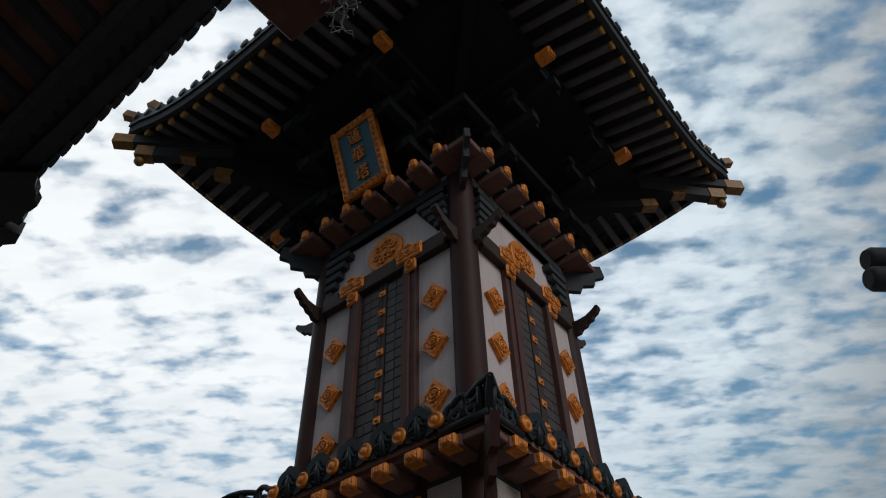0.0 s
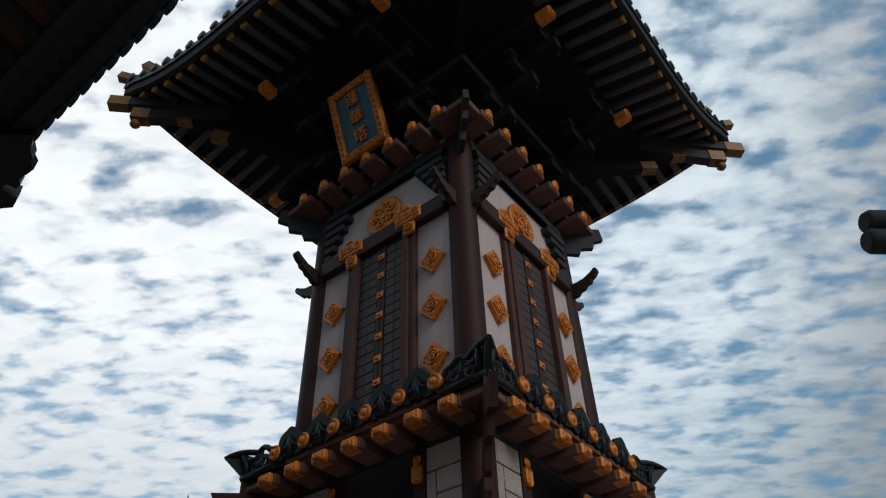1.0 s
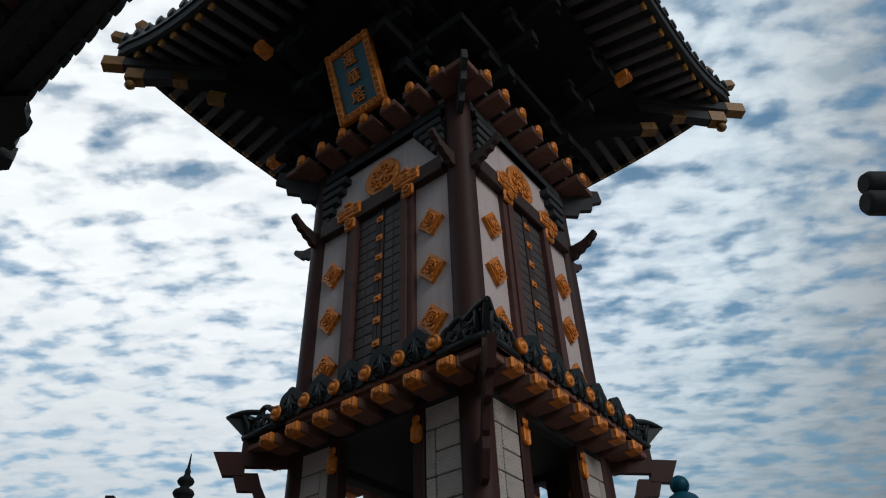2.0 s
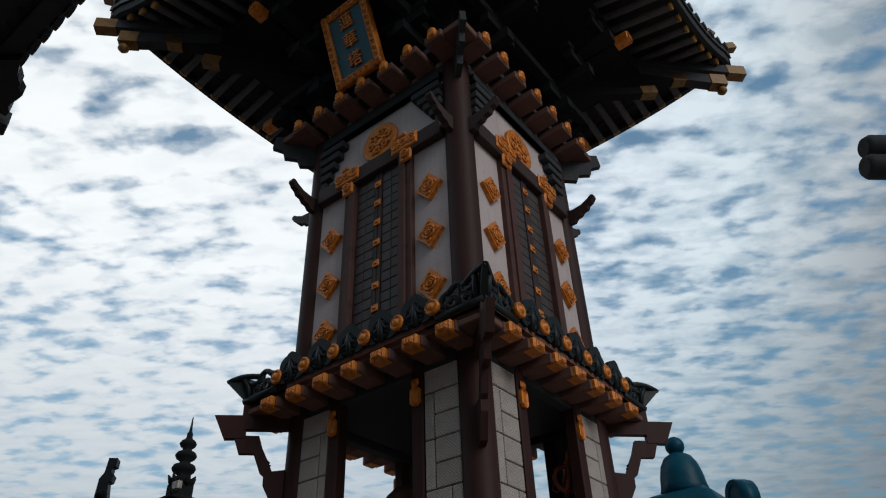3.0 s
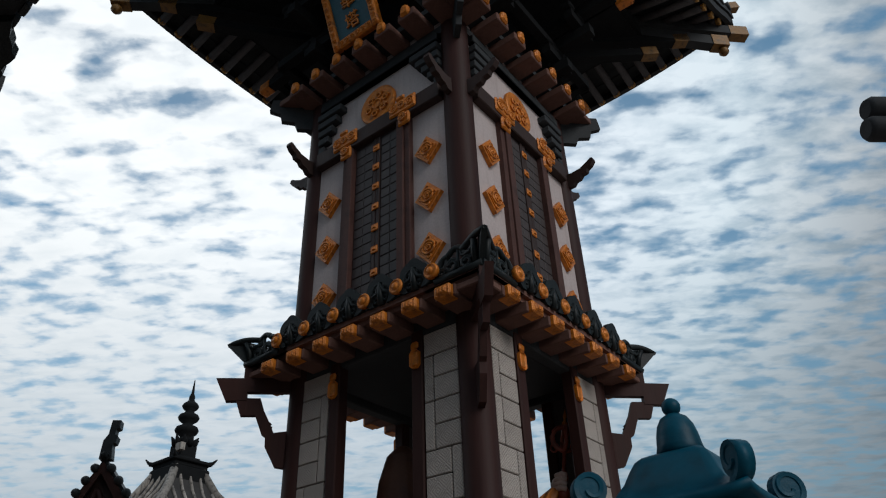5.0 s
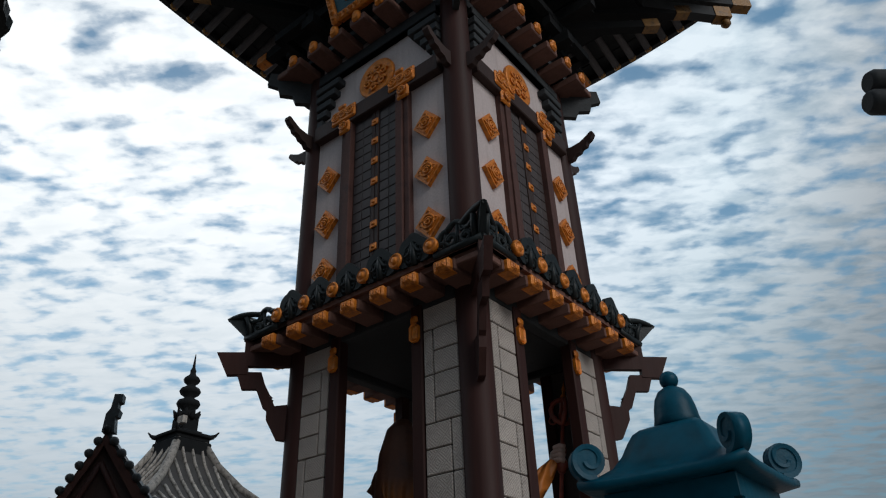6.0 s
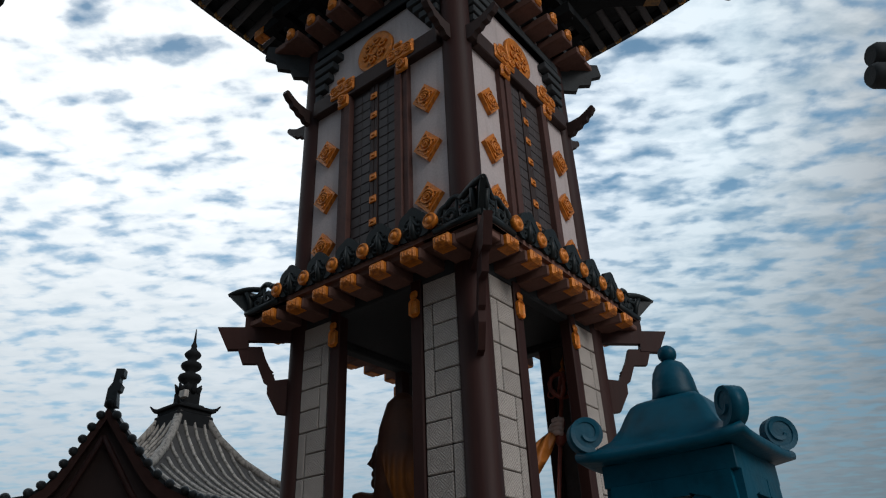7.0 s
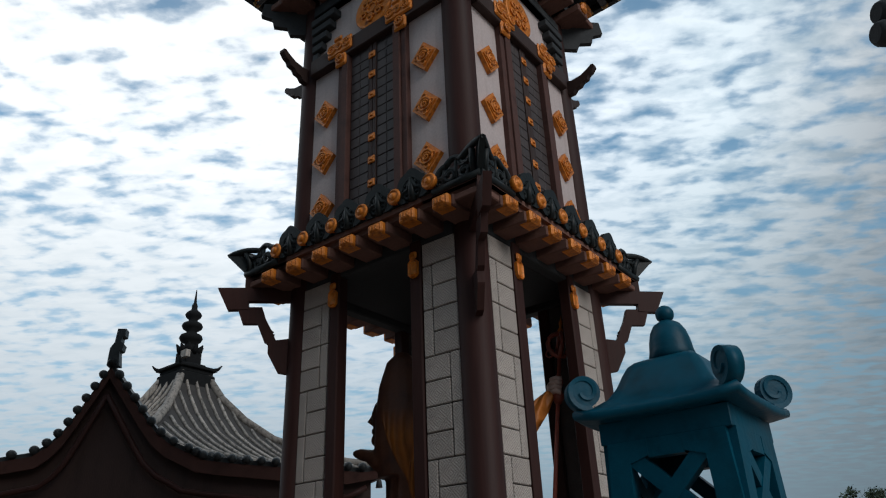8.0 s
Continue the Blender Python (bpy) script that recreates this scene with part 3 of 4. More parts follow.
# upper row of brown blocks with gold ends
bm = bmesh.new()
box(bm, (-0.125, -0.24, -0.07), (0.125, 0.16, 0.05), 0.01)
ublock = finish("cornice_block", bm, SOFFIT)
bm = bmesh.new()
box(bm, (-0.068, -0.045, -0.06), (0.068, 0.05, 0.055), 0.025)
ball(bm, (0, -0.01, 0.055), 0.06, (1, 0.8, 0.8), 10)
uend = finish("gold_end", bm, GOLD)
bm = bmesh.new()
fbox(bm, -HALF - 0.30, HALF + 0.30, -0.1, 0.30, 7.03, 7.12)
fbox(bm, -HALF - 0.12, HALF + 0.12, -0.1, 0.14, 6.78, 6.90)
on_faces("cornice", finish("cornice", bm, BLACK))
bm = bmesh.new()
plate(bm, [(d * rt2, z + G) for d, z in ((0.05, 6.55), (0.05, 7.05), (0.50, 7.05), (0.52, 6.85), (0.42, 6.80), (0.40, 6.68), (0.28, 6.66), (0.25, 6.55))], 0.07)
ucorner = finish("corner_bracket", bm, BLACK)
bm = bmesh.new()
box(bm, fp(HALF - 0.02, -0.02, 6.93), fp(HALF + 0.46, 0.46, 7.028), 0.01)
ucp = finish("corner_board", bm, SOFFIT)
bm = bmesh.new()
box(bm, fp(HALF - 0.02, -0.02, 3.022), fp(HALF + 0.43, 0.43, 3.088), 0.01)
lcp = finish("corner_board", bm, SOFFIT)
for k in range(4):
    for i in range(7):
        b = part("cornice_block", ublock, None, tower, "", quarter(k) @ Matrix.Translation(fp((i - 3) * 0.383, 0.26, 6.97)))
        part("gold_end", uend, None, b, "ochre gold knob", Matrix.Translation((0, -0.235, 0.02)))
    part("corner_board", ucp, None, tower, "brown corner soffit board", quarter(k))
    part("corner_board", lcp, None, tower, "brown corner soffit board", quarter(k))
    part("corner_bracket", ucorner, None, tower, "", quarter(k) @ pose(HALF, -HALF, 0, 0, 0, -45))

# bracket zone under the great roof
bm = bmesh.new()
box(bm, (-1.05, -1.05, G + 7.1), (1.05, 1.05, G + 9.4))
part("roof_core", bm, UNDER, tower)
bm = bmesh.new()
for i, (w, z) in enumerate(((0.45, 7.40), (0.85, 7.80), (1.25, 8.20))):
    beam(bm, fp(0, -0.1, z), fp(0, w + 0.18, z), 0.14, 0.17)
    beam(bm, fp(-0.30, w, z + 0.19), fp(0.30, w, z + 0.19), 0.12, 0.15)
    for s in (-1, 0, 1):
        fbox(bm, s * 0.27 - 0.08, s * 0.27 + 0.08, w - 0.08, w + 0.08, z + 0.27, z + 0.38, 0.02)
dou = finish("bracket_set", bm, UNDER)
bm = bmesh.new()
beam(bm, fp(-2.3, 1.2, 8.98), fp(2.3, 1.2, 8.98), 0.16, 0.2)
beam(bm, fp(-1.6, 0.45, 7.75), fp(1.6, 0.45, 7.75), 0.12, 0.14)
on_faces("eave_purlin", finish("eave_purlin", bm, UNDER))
# near-black sheet added over the inner rafters, where the eave sinks into shade
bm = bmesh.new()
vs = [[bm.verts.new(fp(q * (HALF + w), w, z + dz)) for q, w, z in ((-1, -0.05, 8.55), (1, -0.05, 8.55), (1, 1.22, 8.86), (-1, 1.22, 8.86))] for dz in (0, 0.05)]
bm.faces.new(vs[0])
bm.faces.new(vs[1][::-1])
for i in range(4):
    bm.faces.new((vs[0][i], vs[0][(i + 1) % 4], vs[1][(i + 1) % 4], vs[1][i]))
on_faces("inner_soffit", finish("inner_soffit", bm, UNDER), "near-black inner soffit sheet, shade put into its colour")
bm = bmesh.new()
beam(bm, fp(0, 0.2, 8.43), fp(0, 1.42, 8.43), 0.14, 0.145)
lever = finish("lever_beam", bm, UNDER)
bm = bmesh.new()
fbox(bm, -0.078, 0.078, 1.40, 1.62, 8.35, 8.51, 0.012)
for zz in (8.365, 8.480):
    fbox(bm, -0.06, 0.06, 1.615, 1.634, zz, zz + 0.016)
for uu in (-0.066, 0.050):
    fbox(bm, uu, uu + 0.016, 1.615, 1.634, 8.365, 8.496)
ringtube(bm, fp(0, 1.625, 8.43), 0.022, 0.007, seg=8)
lend = finish("gold_end", bm, GOLD)
for k in range(4):
    for u in (-0.74, 0.74):
        part("bracket_set", dou, None, tower, "", quarter(k) @ Matrix.Translation((u, 0, 0)))
    for u in (-1.06, 1.06):
        b = part("lever_beam", lever, None, tower, "", quarter(k) @ Matrix.Translation((u, 0.05, -0.06)))
        part("gold_end", lend, None, b, "ochre gold lozenge beam end")

# great roof with upturned corners
EAVE = 2.30


def lift(u):
    t = min(1.0, abs(u) / (HALF + EAVE))
    return 0.42 * t ** 3.2


def flare(u):
    t = min(1.0, abs(u) / (HALF + EAVE))
    return 0.15 * t ** 4


def strip(bm, section, n=28, full=HALF + EAVE + 0.14):
    """A moulding along the eave with the given (w, z) section."""
    rows = []
    for i in range(n + 1):
        u = -full + 2 * full * i / n
        rows.append([bm.verts.new(fp(u, w + flare(u), z + lift(u))) for w, z in section])
    k = len(section)
    for a, b in zip(rows, rows[1:]):
        for i in range(k):
            bm.faces.new((a[i], a[(i + 1) % k], b[(i + 1) % k], b[i]))
    bm.faces.new(rows[0])
    bm.faces.new(rows[-1][::-1])


bm = bmesh.new()
strip(bm, [(EAVE - 0.10, 8.98), (EAVE - 0.02, 8.97), (EAVE + 0.0, 9.10), (EAVE - 0.10, 9.12)])
on_faces("eave_fascia", finish("eave_fascia", bm, BLACK))
bm = bmesh.new()
strip(bm, [(EAVE - 0.3, 9.16), (EAVE + 0.03, 9.12), (EAVE + 0.03, 9.24), (EAVE - 0.3, 9.30)])
on_faces("tile_edge", finish("tile_edge", bm, TILE))
# soffit boards and roof slope
bm = bmesh.new()
N, M = 28, 8
for top in (0, 1):
    rows = []
    for i in range(N + 1):
        t = -1 + 2 * i / N
        row = []
        for j in range(M + 1):
            s = j / M
            w = -0.1 + (EAVE + 0.1) * s if not top else -1.0 + (EAVE + 1.0) * s
            half = HALF + w + 0.14 * s
            u = t * half
            k = s ** 2
            z = (9.62 - 0.50 * s if not top else 12.3 - 3.15 * (1 - (1 - s) ** 1.8))
            row.append(bm.verts.new(fp(u, w + flare(t * (HALF + EAVE)) * s, z + lift(t * (HALF + EAVE)) * k)))
        rows.append(row)
    for a, b in zip(rows, rows[1:]):
        for j in range(M):
            bm.faces.new((a[j], a[j + 1], b[j + 1], b[j]))
on_faces("roof_slope", finish("roof_slope", bm, TILE), "dark glazed tile roof slope")
RAFT = 0.29
for k in range(4):
    for i in range(-11, 12):
        u = i * RAFT
        w0 = max(0.35, abs(u) - HALF + 0.05)
        w1 = EAVE - 0.14 + flare(u)
        zi, zo = 9.47 - 0.42 * (w0 / EAVE) + lift(u) * (w0 / EAVE) ** 2, 8.945 + lift(u)
        bm = bmesh.new()
        tube(bm, [fp(u, w0, zi), fp(u, w1, zo)], 0.062, 8)
        b = part("rafter", bm, RAFTER, tower, "", quarter(k))
        bm = bmesh.new()
        tube(bm, [fp(u, w1 - 0.03, zo + 0.01), fp(u, w1 + 0.03, zo - 0.004)], 0.064, 10)
        part("gold_end", bm, DULL_GOLD, b, "dull gold rafter cap")
bm = bmesh.new()
tube(bm, [(0, 0.35, 0.10), (0, 0.0, 0.0), (0, -0.045, -0.005), (0, -0.055, -0.005)], [0.076, 0.078, 0.082, 0.066], 12)
tend = finish("eave_tile", bm, TILE)
for k in range(4):
    for i in range(-12, 13):
        u = i * 0.283
        part("eave_tile", tend, None, tower, "", quarter(k) @ Matrix.Translation(fp(u, EAVE + flare(u), 9.29 + lift(u))))
# hip beams with gold ends at the four corners
bm = bmesh.new()
dg = lambda d, z: ((HALF + d), -(HALF + d), z + G)
beam(bm, dg(0.3, 9.1), dg(2.10, 8.90), 0.16, 0.20)
beam(bm, dg(0.6, 9.30), dg(2.36, 9.18), 0.16, 0.18)
hip = finish("hip_beam", bm, BLACK)
bm = bmesh.new()
beam(bm, dg(2.06, 8.90), dg(2.25, 8.90), 0.185, 0.22)
lathe(bm, [(0.03, 0), (0.075, -0.05), (0.08, -0.10), (0.04, -0.15), (0.02, -0.16)], 12, dg(2.19, 8.80))
hend1 = finish("gold_end", bm, SHADED_GOLD)
bm = bmesh.new()
beam(bm, dg(2.32, 9.18), dg(2.54, 9.18), 0.17, 0.20)
hend2 = finish("gold_end", bm, SHADED_GOLD)
bm = bmesh.new()
beam(bm, dg(2.36, 9.80), dg(2.56, 9.88), 0.13, 0.14)
beam(bm, dg(2.20, 10.10), dg(2.34, 10.24), 0.12, 0.16)
orn = finish("ridge_ornament", bm, SHADED_GOLD)
bm = bmesh.new()
tube(bm, [dg(d, z) for d, z in ((2.40, 9.74), (2.0, 9.84), (1.5, 10.0), (0.8, 10.6), (0.0, 11.4), (-1.0, 12.4))], 0.13, 8)
ridge = finish("hip_ridge", bm, TILE)
bm = bmesh.new()
beam(bm, dg(1.60, 8.88), dg(1.78, 8.92), 0.16, 0.16)
hend3 = finish("gold_end", bm, SHADED_GOLD)
bm = bmesh.new()
beam(bm, dg(1.18, 8.52), dg(1.36, 8.56), 0.16, 0.16)
hend4 = finish("gold_end", bm, SHADED_GOLD)
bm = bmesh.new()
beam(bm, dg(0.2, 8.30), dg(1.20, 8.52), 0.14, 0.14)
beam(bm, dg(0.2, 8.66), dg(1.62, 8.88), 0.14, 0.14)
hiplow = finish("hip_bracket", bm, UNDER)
for k in range(4):
    h = part("hip_beam", hip, None, tower, "", quarter(k))
    part("gold_end", hend1, None, h, "dark gold beam end with drop knob, shade in its colour")
    part("gold_end", hend2, None, h, "ochre gold beam end")
    hb = part("hip_bracket", hiplow, None, tower, "", quarter(k))
    part("gold_end", hend3, None, hb, "dull gold bracket end")
    part("gold_end", hend4, None, hb, "dull gold bracket end")
    r_ = part("hip_ridge", ridge, None, tower, "", quarter(k))
    part("ridge_ornament", orn, None, r_, "ochre gold ridge ornament")
bm = bmesh.new()
lathe(bm, [(0.5, 12.3 + G), (0.35, 12.8 + G), (0.2, 13.2 + G), (0.3, 13.5 + G), (0.05, 14.2 + G)], 16)
part("roof_finial", bm, TILE, tower)

# name board hung under the eave
board = thing("sign_board", (-1.1, 0, 0), "tilted teal name board with carved gold frame and three gold characters", "sign")
lean = math.atan2(0.40, 1.05)
bmat = Matrix.Translation((0, -0.50, 7.10 + G)) @ Matrix.Rotation(lean, 4, "X")
BH, BW = 1.12, 0.78
bm = bmesh.new()
box(bm, (-BW / 2 + 0.05, -0.02, 0.05), (BW / 2 - 0.05, 0.04, BH - 0.05))
part("panel", bm, SIGN_BLUE, board, "teal lacquer panel", bmat)
for a, b in (((-BW / 2, 0), (-BW / 2 + 0.11, BH)), ((BW / 2 - 0.11, 0), (BW / 2, BH)), ((-BW / 2 + 0.11, 0), (BW / 2 - 0.11, 0.11)), ((-BW / 2 + 0.11, BH - 0.11), (BW / 2 - 0.11, BH))):
    bm = bmesh.new()
    box(bm, (a[0], -0.065, a[1]), (b[0], 0.05, b[1]), 0.02)
    cx, cz = (a[0] + b[0]) / 2, (a[1] + b[1]) / 2
    lx, lz = b[0] - a[0], b[1] - a[1]
    n_ = int(max(lx, lz) / 0.09)
    for i in range(n_):
        o = (i + 0.5) / n_ - 0.5
        ringtube(bm, (cx + (o * lx if lx > lz else 0), -0.068, cz + (o * lz if lz > lx else 0)), 0.030, 0.010, turns=1.3, shrink=0.015, seg=8)
    part("frame", bm, GOLD, board, "carved ochre gold frame", bmat)
for i, ch in enumerate("\u84ee\u83ef\u5854"):
    cu = bpy.data.curves.new("character", "FONT")
    cu.body, cu.size, cu.extrude, cu.align_x, cu.align_y = ch, 0.235, 0.012, "CENTER", "CENTER"
    tmp = new("character", cu)
    bpy.context.view_layer.update()
    me = bpy.data.meshes.new_from_object(tmp.evaluated_get(bpy.context.evaluated_depsgraph_get()))
    bpy.data.objects.remove(tmp)
    me.materials.clear()
    me.materials.append(GOLD)
    part("character", me, None, board, "gold character", bmat @ pose(0, -0.035, BH * (0.765 - 0.265 * i), 90, 0, 0))

# ---- statue and staff inside the lower storey ----
bm = bmesh.new()
lathe(bm, [(0.50, 0.95), (0.48, 1.2), (0.40, 1.9), (0.42, 2.5), (0.38, 2.85), (0.22, 3.05), (0.16, 3.15)], 24, (-1.15, 0.75, 0))
lathe(bm, [(0.24, 2.50), (0.28, 2.80), (0.27, 3.08), (0.235, 3.36), (0.16, 3.60), (0.06, 3.70)], 18, (-1.27, 0.50, 0))
ball(bm, (-1.44, 0.46, 3.08), 0.165, (1, 0.9, 1.3))
tube(bm, [(-1.58, 0.45, 3.20), (-1.645, 0.45, 3.07), (-1.59, 0.45, 3.04)], [0.03, 0.045, 0.03], 8)
ball(bm, (-1.59, 0.45, 2.97), 0.04)
ball(bm, (-1.56, 0.45, 2.88), 0.065)
tube(bm, [(-1.28, 0.40, 2.62), (-1.45, 0.36, 2.66), (-1.60, 0.36, 2.73), (-1.70, 0.36, 2.755), (-1.78, 0.36, 2.775)], [0.13, 0.10, 0.06, 0.055, 0.03], 10)
tube(bm, [(-0.85, 0.95, 2.85), (-0.55, 1.35, 2.85), (-0.40, 1.62, 3.18), (-0.33, 1.74, 3.33)], [0.17, 0.16, 0.10, 0.055], 10)
# robe folds
for i in range(9):
    a = radians(200 + 18 * i)
    tube(bm, [(-1.15 + 0.49 * math.cos(a), 0.75 + 0.49 * math.sin(a), 1.0), (-1.15 + 0.41 * math.cos(a + 0.1), 0.75 + 0.41 * math.sin(a + 0.1), 1.9), (-1.15 + 0.41 * math.cos(a + 0.25), 0.75 + 0.41 * math.sin(a + 0.25), 2.6)], 0.028, 5)
statue = new("statue", finish("statue", bm, STATUE))
tagged(statue, "large brown and orange painted robed statue standing in the lower storey", "statue")
shell = statue.modifiers.new("shell", "REMESH")
shell.mode, shell.voxel_size, shell.use_smooth_shade = "VOXEL", 0.016, True

staff = thing("ringed_staff", (-0.25, 1.8, 0), "dark red monk's staff with ringed gold top, held upright", "staff")
bm = bmesh.new()
lathe(bm, [(0.022, 0.98), (0.022, 3.99)], 8)
part("rod", bm, STAFF, staff)
bm = bmesh.new()
lathe(bm, [(0.03, 3.22), (0.075, 3.30), (0.03, 3.38), (0.05, 3.45), (0.02, 3.55)], 10)
for a in (0, 90):
    ringtube(bm, (0, 0, 3.86), 0.13, 0.027, pose(0, 0, 0, 0, 0, a + 40))
for dx in (-0.12, 0.12):
    ringtube(bm, (dx, 0, 3.78), 0.045, 0.010)
part("ring_head", bm, STAFF, staff, "red lacquered ring head")
bm = bmesh.new()
lathe(bm, [(0.02, 3.98), (0.035, 4.02), (0.014, 4.06), (0.024, 4.10), (0.012, 4.14), (0.004, 4.20)], 8)
part("tip", bm, GOLD, staff, "gold pointed tip")
bm = bmesh.new()
for i in range(4):
    tube(bm, [(0.06, -0.05, 3.33 + 0.045 * i), (0.02, -0.085, 3.335 + 0.045 * i), (-0.05, -0.06, 3.33 + 0.045 * i), (-0.07, 0.01, 3.33 + 0.045 * i)], 0.028, 8)
ball(bm, (-0.07, 0.0, 3.38), 0.085, (0.8, 0.8, 1.1))
part("grip", bm, PALE, staff, "pale carved grip of the statue")
staff.matrix_basis = Matrix.Translation((-0.25, 1.8, 3.45)) @ Matrix.Rotation(radians(8.2), 4, Vector((-0.62, 0.78, 0))) @ Matrix.Translation((0, 0, -3.45))

# ---- near hall whose eave hangs into view ----
hall = thing("temple_hall", (-0.75, -3.75, 0), "dark temple hall with deep tiled eave and brown soffit boards", "building")
EX0, EX1, EZ = -1.42, 1.45, 6.58            # eave ends along x from the hall's corner point, tile tips' height
bm = bmesh.new()
box(bm, (EX0 - 2.6, -0.42, EZ + 0.10), (EX1 + 0.1, -0.08, EZ + 0.22), 0.01)
part("eave_fascia", bm, BLACK, hall)
bm = bmesh.new()
box(bm, (EX0 - 2.6, -0.46, EZ + 0.02), (EX1 + 0.1, -0.36, EZ + 0.12), 0.01)
part("eave_batten", bm, BLACK, hall)
bm = bmesh.new()
box(bm, (EX0, -0.16, EZ - 0.015), (EX1 + 0.1, 0.002, EZ + 0.098), 0.01)
part("eave_lip", bm, BLACK, hall)
bm = bmesh.new()
beam(bm, (-1.4, -0.40, EZ + 0.20), (-1.4, -4.0, EZ + 1.3), 6.0, 0.05)
part("soffit", bm, SOFFIT, hall, "weathered brown soffit boards")
bm = bmesh.new()
beam(bm, (0, -0.36, EZ + 0.13), (0, -3.9, EZ + 1.22), 0.13, 0.15)
hr = finish("rafter", bm, BLACK)
for i in range(-11, 5):
    part("rafter", hr, None, hall, "", Matrix.Translation((i * 0.36 - 0.05, 0, 0)))
# the slope runs on unseen to the left, over the lengthened wall
bm = bmesh.new()
beam(bm, (-5.3, -0.07, EZ + 0.20), (-5.3, -4.0, EZ + 2.2), 13.6, 0.08)
part("roof_slope", bm, TILE, hall)
bm = bmesh.new()
tube(bm, [(0, -0.35, 0.22), (0, 0.0, 0.07), (0, 0.05, 0.06)], [0.066, 0.068, 0.072], 12)
plate(bm, [(0.068 * math.cos(a), -0.01 + 0.055 * math.sin(a)) for a in [math.pi + math.pi * i / 12 for i in range(13)]] + [(0.068, 0.05), (-0.068, 0.05)], 0.05, Matrix.Translation((0, 0.025, 0)))
ht = finish("eave_tile", bm, TILE)
for i in range(15):
    part("eave_tile", ht, None, hall, "", Matrix.Translation((-1.41 + 0.1935 * i, 0, EZ)))
bm = bmesh.new()
box(bm, (EX1 + 0.0, -4.0, EZ - 0.02), (EX1 + 0.62, 0.57, EZ + 0.32), 0.02)
part("barge_beam", bm, BEAM, hall, "thick red-brown beam")
bm = bmesh.new()
plate(bm, [(-1.136, 0.002), (-1.316, 0.063), (-1.409, 0.132), (-1.459, 0.144), (-1.515, 0.204), (-1.596, 0.2), (-1.689, 0.187), (-1.742, 0.189), (-1.798, 0.226), (-1.878, 0.225), (-1.875, 0.19), (-1.88, 0.149), (-1.955, 0.123), (-2.291, 0.025), (-2.42, -0.178), (-1.888, -0.282), (-1.408, -0.222)], 0.12, Matrix.Translation((0, 0, EZ - 0.04)) @ Matrix.Rotation(radians(-90), 4, "X"))
part("corner_carving", bm, LEAF, hall, "black carved eave corner")
bm = bmesh.new()
plate(bm, [(-2.299, -0.078), (-2.005, 0.139), (-1.974, 0.289), (-2.127, 0.329), (-2.232, 0.261), (-2.367, 0.259), (-2.829, 0.185)], 0.16, Matrix.Translation((0, 0, EZ - 0.02)) @ Matrix.Rotation(radians(-90), 4, "X"))
part("hip_beam", bm, BLACK, hall)
bm = bmesh.new()
lathe(bm, [(0.03, 0), (0.09, 0.02), (0.09, 0.1), (0.03, 0.12)], 10, (-0.55, -0.95, EZ + 0.28))
part("gold_boss", bm, GOLD, hall, "ochre gold boss")
# wall lengthened and brought closer, unseen, to keep sky light off the tower
bm = bmesh.new()
box(bm, (-12.0, -5.5, 0), (1.7, -2.2, EZ + 0.8))
part("wall", bm, WOOD, hall, "dark timber wall, lengthened out of view to block light")
bm = bmesh.new()
rng = random.Random(5)
for i in range(16):
    p = Vector((rng.uniform(-0.05, 0.05), rng.uniform(-0.05, 0.05), rng.uniform(-0.02, 0.05)))
    pts = [p.copy()]
    for j in range(7):
        p = p + Vector((rng.uniform(-0.05, 0.06), rng.uniform(-0.05, 0.05), rng.uniform(-0.075, 0.02)))
        pts.append(p.copy())
    tube(bm, pts, 0.0045, 4)
wires = new("wire_tangle", finish("wire_tangle", bm, WIRE))
wires.matrix_basis = pose(1.22, -3.21, EZ - 0.03)
tagged(wires, "tangle of thin grey wires hanging under the beam", "wire", kind="stuff")

# ---- roof end that peeps in beside the yard ----
gate = thing("side_gate", (5.6, 4.6, 0), "dark side gate with rounded ridge ends", "building")
right = Vector((0.78, 0.62, 0))
for name, a, z, r in (("ridge_end", Vector((-2.08, -1.39, 0)), 7.22, 0.15), ("ridge_end", Vector((-2.16, -1.42, 0)), 6.94, 0.15)):
    bm = bmesh.new()
    tube(bm, [a + Vector((0, 0, z)), a + 0.06 * right + Vector((0, 0, z)), a + 2.5 * right + Vector((0, 0, z - 0.1))], [r * 0.75, r, r], 14)
    part(name, bm, BLACK, gate)
bm = bmesh.new()
box(bm, (-0.6, -0.6, 0), (3.5, 0.8, 6.9), 0.02)
part("wall", bm, WOOD, gate)

# ---- glazed stone lantern ----
LX, LY = 1.93, -0.915
lantern = thing("stone_lantern", (LX, LY, 0), "teal glazed stone lantern with curled roof corners and pierced body", "lantern")
bm = bmesh.new()
prof = [(0.425, 2.272, 1), (0.43, 2.285, 1), (0.43, 2.305, 1), (0.42, 2.318, 1), (0.345, 2.345, 0.55), (0.285, 2.392, 0.25), (0.245, 2.455, 0.1), (0.215, 2.525, 0.03), (0.190, 2.572, 0), (0.160, 2.598, 0), (0.118, 2.615, 0)]
NS = 8
rings = []
for s, z, lf in [(0.24, 2.262, 0.0), (0.40, 2.268, 0.9)] + prof:
    ring = []
    for q in range(4):
        for i in range(NS):
            t = -1 + 2 * i / NS
            p = Vector((t * s, -s, z + 0.022 * lf * abs(t) ** 4))
            p.rotate(Euler((0, 0, q * math.pi / 2)))
            ring.append(bm.verts.new(p))
    rings.append(ring)
